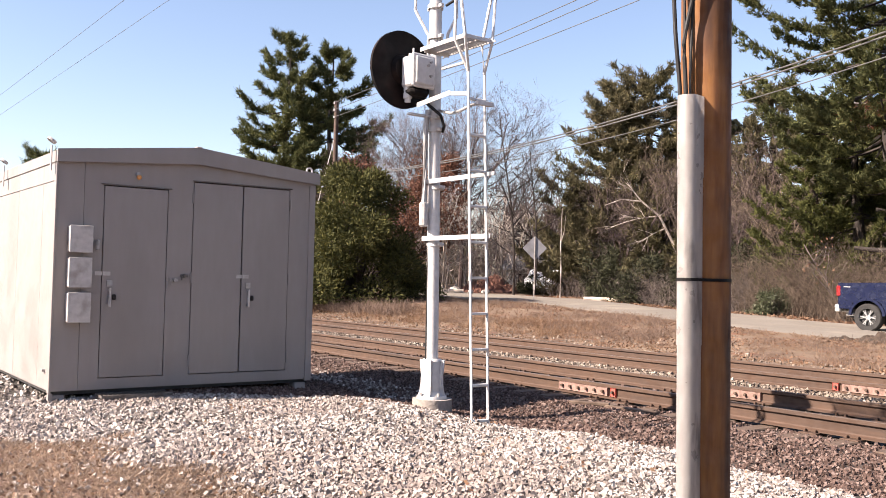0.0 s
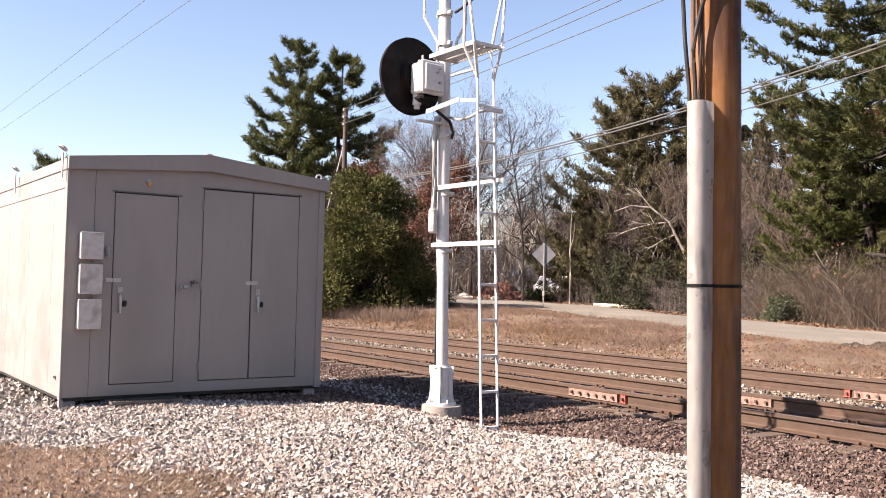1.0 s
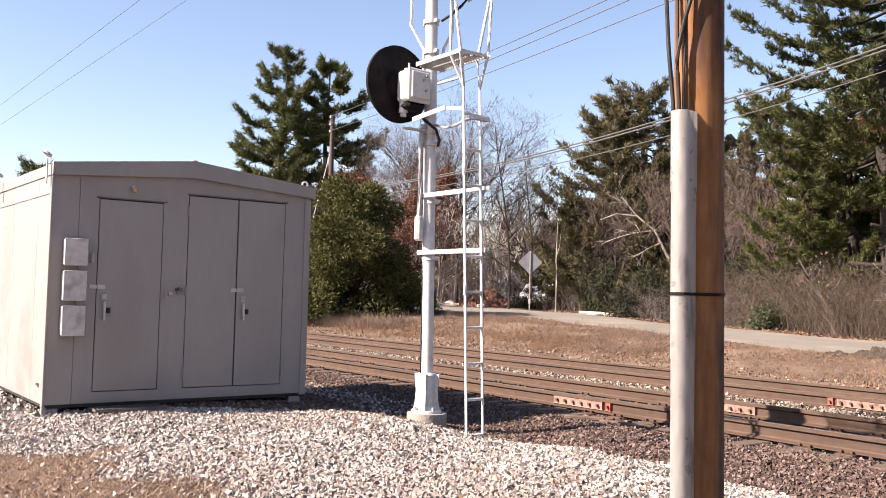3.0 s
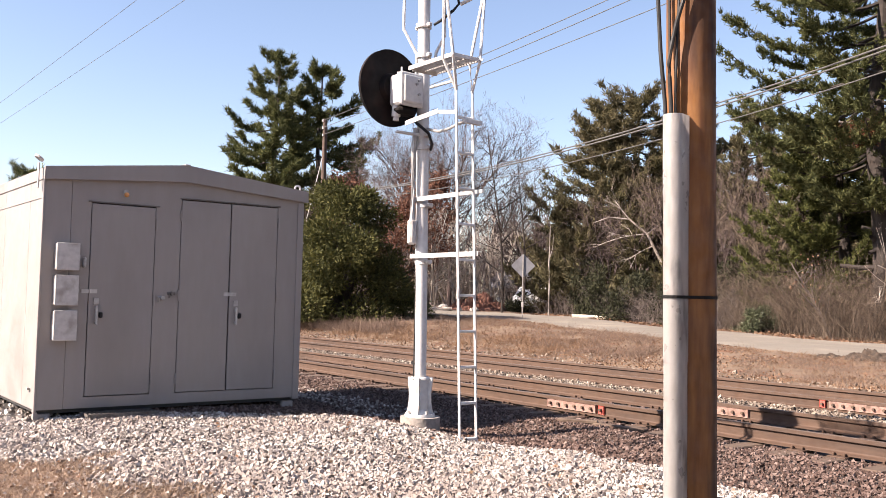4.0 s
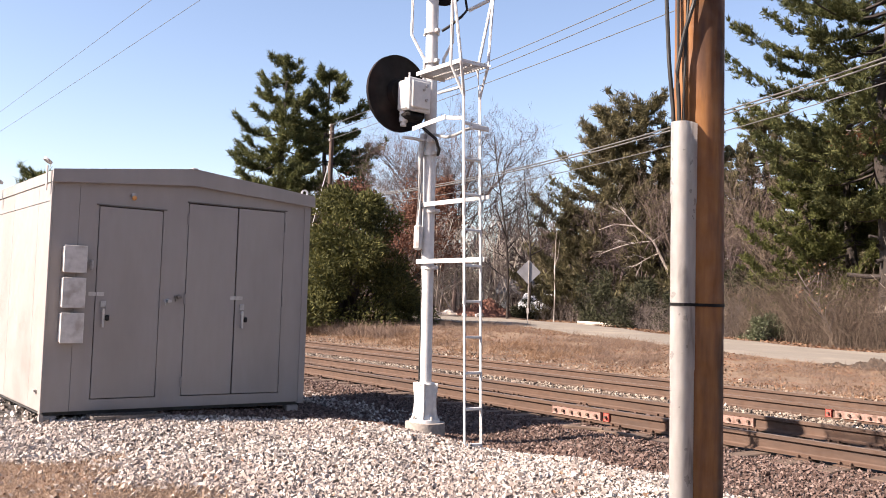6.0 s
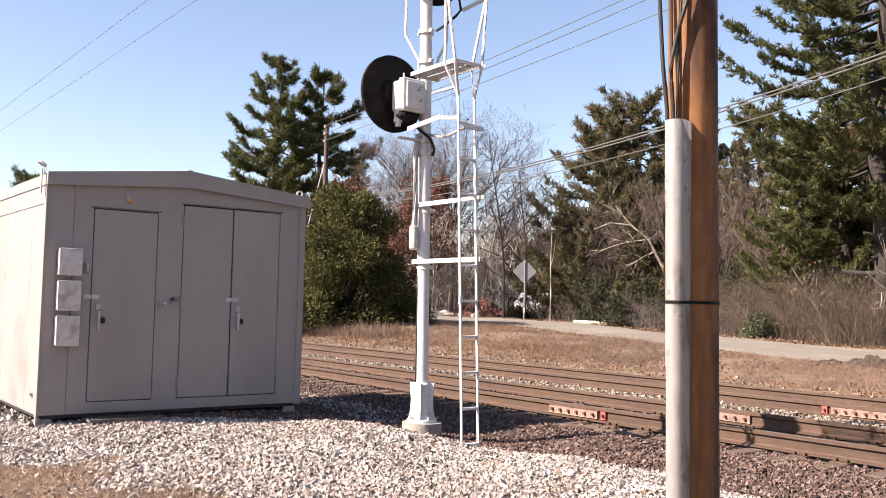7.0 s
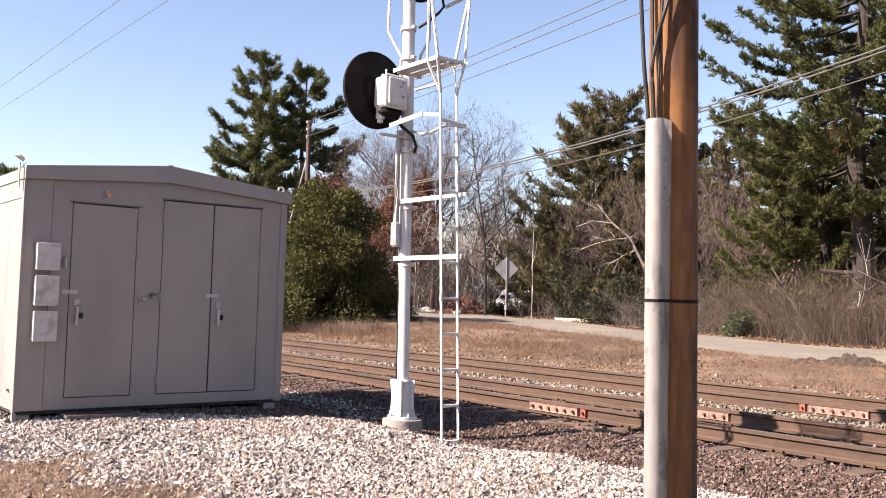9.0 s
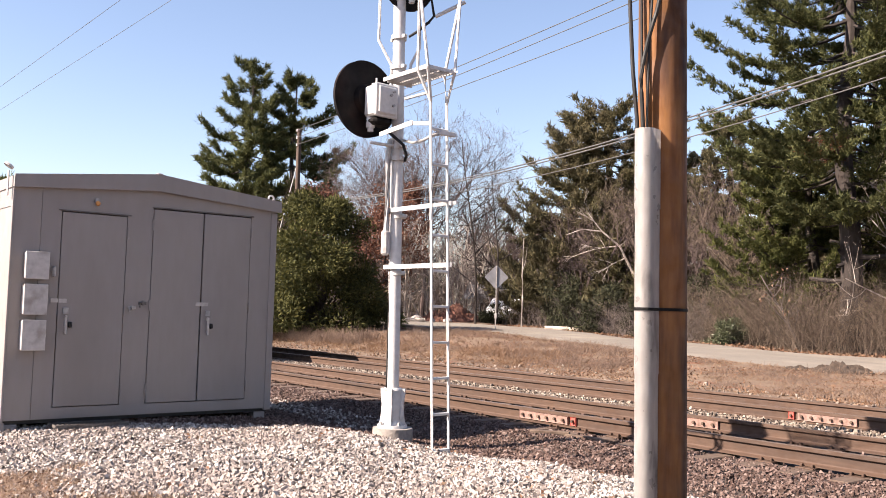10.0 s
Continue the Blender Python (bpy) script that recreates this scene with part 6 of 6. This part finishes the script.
def build_house():
    h = thing("house", "pale house glimpsed through the trees", "house", pose(-45.5, 44.0, 0.9, 0, 0, 40))
    part("wall", box(bmesh.new(), (-3.5, -2.5, -0.3), (3.5, 2.5, 1.3)), M_SIDING, h)
    bm = extrude_profile(bmesh.new(), [(-2.9, 1.25), (2.9, 1.25), (0, 2.5)], lambda x, u, v: (x, u, v), -3.8, 3.8)
    part("roof", bm, M_ROOFING, h, "grey roof")
    for x in (-2.2, 0, 2.2):
        w = part("window", box(bmesh.new(), (x - 0.45, -2.55, 0.3), (x + 0.45, -2.5, 1.0)), M_GLASS, h)


# ---- vehicles ----
def build_pickup():
    p = thing("pickup_truck", "dark blue pickup truck driving along the road", "pickup truck")
    # local: x forward from the rear bumper, y to its left, z up
    L, W = 5.6, 1.95
    side = [(0.10, 0.62), (0.10, 1.36), (2.05, 1.40), (2.15, 1.42), (2.55, 1.90), (3.75, 1.92), (4.40, 1.42), (5.45, 1.30), (5.58, 1.05), (5.58, 0.55), (4.98, 0.50), (4.90, 0.78), (4.62, 0.93),
            (4.34, 0.93), (4.06, 0.78), (3.98, 0.48), (1.47, 0.48), (1.40, 0.78), (1.18, 0.93), (0.78, 0.93), (0.55, 0.78), (0.48, 0.62)]
    bm = extrude_profile(bmesh.new(), side, lambda x, u, v: (u, x, v), -W / 2, W / 2)
    bmesh.ops.bevel(bm, geom=[e for e in bm.edges if abs(e.verts[0].co.y - e.verts[1].co.y) < 0.01 and max(e.verts[0].co.z, e.verts[1].co.z) > 1.0], offset=0.05, segments=2, affect="EDGES")
    body = part("body", bm, M_TRUCK, p, "dark blue painted body", smooth=35)
    for s in (-1, 1):
        y = s * W / 2
        for cx in (0.98, 4.48):
            bm = bmesh.new()
            pts = [(cx + 0.53 * math.cos(a), 0.42 + 0.53 * math.sin(a)) for a in np.linspace(0.05, math.pi - 0.05, 14)]
            pts += [(cx + 0.45 * math.cos(a), 0.42 + 0.45 * math.sin(a)) for a in np.linspace(math.pi - 0.05, 0.05, 14)]
            extrude_profile(bm, pts, lambda x, u, v: (u, x, v), y - 0.04 * s, y + 0.035 * s)
            part("wheel_arch", bm, M_TRUCK, body)
        bm = box(bmesh.new(), (0.075, y - 0.12 if s > 0 else y - 0.012, 0.98), (0.20, y + 0.012 if s > 0 else y + 0.12, 1.28), 0.02)
        part("tail_lamp", bm, M_TAIL, p, "red tail lamp")
        for xa, xb in ((2.62, 3.1), (3.2, 3.9)):
            part("side_window", box(bmesh.new(), (xa, y - 0.012, 1.46), (xb, y + 0.012, 1.80), 0.01), M_GLASS, p)
        bm = bmesh.new()
        for dx in (0.0, 0.07, 0.14):
            box(bm, (0.30 + dx, y - 0.012, 1.235), (0.345 + dx, y + 0.014, 1.265))
        box(bm, (0.28, y - 0.012, 1.245), (0.50, y + 0.013, 1.255))
        part("side_badge", bm, M_CHROME, p, "small pale badge")
    part("rear_bumper", box(bmesh.new(), (0.0, -W / 2 + 0.03, 0.52), (0.16, W / 2 - 0.03, 0.74), 0.03), M_CHROME, p, "chrome rear bumper")
    part("front_bumper", box(bmesh.new(), (5.5, -W / 2 + 0.03, 0.42), (5.72, W / 2 - 0.03, 0.66), 0.04), M_CHROME, p)
    part("tailgate", box(bmesh.new(), (0.07, -W / 2 + 0.16, 0.80), (0.099, W / 2 - 0.16, 1.34), 0.01), M_TRUCK, p)
    part("chassis", box(bmesh.new(), (0.3, -0.6, 0.36), (5.3, 0.6, 0.62)), M_DARKPLASTIC, p)
    part("exhaust_pipe", cyl(bmesh.new(), (0.25, -0.72, 0.44), (0.9, -0.72, 0.46), 0.035, seg=10), M_STEEL, p)
    part("hitch", box(bmesh.new(), (-0.1, -0.05, 0.42), (0.3, 0.05, 0.52)), M_DARKPLASTIC, p)
    wheels = []
    for cx in (0.98, 4.48):
        for s in (-1, 1):
            w = new("wheel")
            w.parent = p
            w.location = (cx, s * 0.83, 0.39)
            bm = bmesh.new()
            ring = [(0.395, -0.10), (0.395, 0.10), (0.37, 0.13), (0.25, 0.125), (0.235, 0.10), (0.235, -0.10), (0.25, -0.125), (0.37, -0.13)]
            seg = 36
            vs = [[bm.verts.new((r * math.cos(k * math.tau / seg), u, r * math.sin(k * math.tau / seg))) for r, u in ring] for k in range(seg)]
            for k in range(seg):
                for j in range(len(ring)):
                    a, b = vs[k], vs[(k + 1) % seg]
                    j2 = (j + 1) % len(ring)
                    bm.faces.new((a[j], a[j2], b[j2], b[j]))
            bmesh.ops.recalc_face_normals(bm, faces=bm.faces)
            part("tyre", bm, M_RUBBER, w, "black tyre")
            bm = cyl(bmesh.new(), (0, -0.09, 0), (0, 0.09, 0), 0.075, seg=16)
            for k in range(6):
                for side in (-1, 1):
                    box(bm, (0.04, s * 0.075 - 0.02, side * 0.012 - 0.011), (0.245, s * 0.075 + 0.02, side * 0.012 + 0.011), 0.004, pose(0, 0, 0, 0, 60 * k + side * 11, 0))
            cyl(bm, (0, s * 0.10 - 0.02, 0), (0, s * 0.10 + 0.01, 0), 0.24, seg=32, caps=False)
            part("rim", bm, M_ALLOY, w, "bright six-spoke alloy rim")
            part("brake_drum", cyl(bmesh.new(), (0, -0.04, 0), (0, 0.04, 0), 0.22, seg=24), M_DARKPLASTIC, w)
            wheels.append(w)
    return p, wheels


def build_locomotive():
    """The train that comes up behind the shed: its shadow reaches the far track at the end."""
    t = thing("locomotive", "small dark diesel locomotive running on the near track", "locomotive")
    # local: x forward, front at 0
    part("underframe", box(bmesh.new(), (-20.5, -1.5, 0.95), (-0.3, 1.5, 1.35), 0.03), M_LOCO, t)
    part("long_hood", box(bmesh.new(), (-20.2, -0.95, 1.352), (-4.6, 0.95, 3.1), 0.08), M_LOCO, t)
    cab = part("cab", box(bmesh.new(), (-4.598, -1.25, 1.352), (-2.2, 1.25, 3.35), 0.12), M_LOCO, t)
    for s in (-1, 1):
        part("cab_window", box(bmesh.new(), (-3.9, s * 1.255 - 0.01, 2.4), (-2.7, s * 1.255 + 0.01, 3.0)), M_GLASS, cab)
        part("windscreen", box(bmesh.new(), (-2.205, s * 0.62 - 0.45, 2.62), (-2.185, s * 0.62 + 0.45, 3.05)), M_GLASS, cab)
    part("short_hood", box(bmesh.new(), (-2.198, -1.2, 1.352), (-0.35, 1.2, 2.6), 0.1), M_LOCO, t)
    part("plow", box(bmesh.new(), (-0.29, -1.45, 0.12), (0.0, 1.45, 1.0), 0.04), M_LOCO, t)
    part("fuel_tank", box(bmesh.new(), (-12.5, -1.3, 0.3), (-8.0, 1.3, 0.948), 0.1), M_LOCO, t)
    for cx in (-16.8, -4.2):
        tr = part("truck_frame", box(bmesh.new(), (cx - 2.3, -1.15, 0.42), (cx + 2.3, 1.15, 0.94), 0.05), M_DARKPLASTIC, t)
        for dx in (-1.7, 0, 1.7):
            for s in (-1, 1):
                part("wheel", cyl(bmesh.new(), (cx + dx, s * 0.70, 0.51), (cx + dx, s * 0.83, 0.51), 0.505, seg=28), M_STEEL, tr)
    for k in range(3):
        part("radiator_fan", cyl(bmesh.new(), (-18.6 + 2.0 * k, 0, 3.09), (-18.6 + 2.0 * k, 0, 3.2), 0.75, seg=24), M_DARKPLASTIC, t)
    for s in (-1, 1):
        bm = bmesh.new()
        for k in range(12):
            cyl(bm, (-20 + 1.32 * k, s * 1.46, 1.34), (-20 + 1.32 * k, s * 1.46, 2.3), 0.018, seg=6)
        cyl(bm, (-20, s * 1.46, 2.3), (-5.4, s * 1.46, 2.3), 0.02, seg=6)
        part("handrail", bm, M_STEEL, t)
    return t


build_ground()
build_road()
build_tracks()
build_shed()
build_grate()
build_foundation()
build_signal()
build_pole()
build_far_pole()
build_wires()
build_sign()
build_roadside()
build_house()
build_parked_car()
build_timbers()
pickup, pickup_wheels = build_pickup()
loco = build_locomotive()
build_plants()
build_gravel()

TRUCK_TURN = 2.0
TRUCK_SPEED = 4.7
LOCO_SPEED = 23.5


def motions():
    c, s = math.cos(radians(TRUCK_TURN)), math.sin(radians(TRUCK_TURN))
    x0, y0 = -14.5, 25.95
    rows = []
    for t in (0.0, 0.5, 1.0, 2.0, 4.0, 10.0):
        d = TRUCK_SPEED * t
        x, y = x0 + c * d, y0 + s * d
        rows.append((t, pose(x, y, float(ground_z(x, 26.0)) + 0.03, 0, 0, TRUCK_TURN)))
    walk(pickup, rows)
    for w in pickup_wheels:
        spin = []
        for k in range(151):
            t = k / 15
            spin.append((t, pose(w.location.x, w.location.y, w.location.z, 0, math.degrees(TRUCK_SPEED * t / 0.395), 0)))
        walk(w, spin)
    walk(loco, [(t, pose(-22.0 - LOCO_SPEED * (10.0 - t), (NN + NF) / 2, RAIL_TOP, 0, 0, 0)) for t in (0.0, 5.0, 10.0)])


motions()
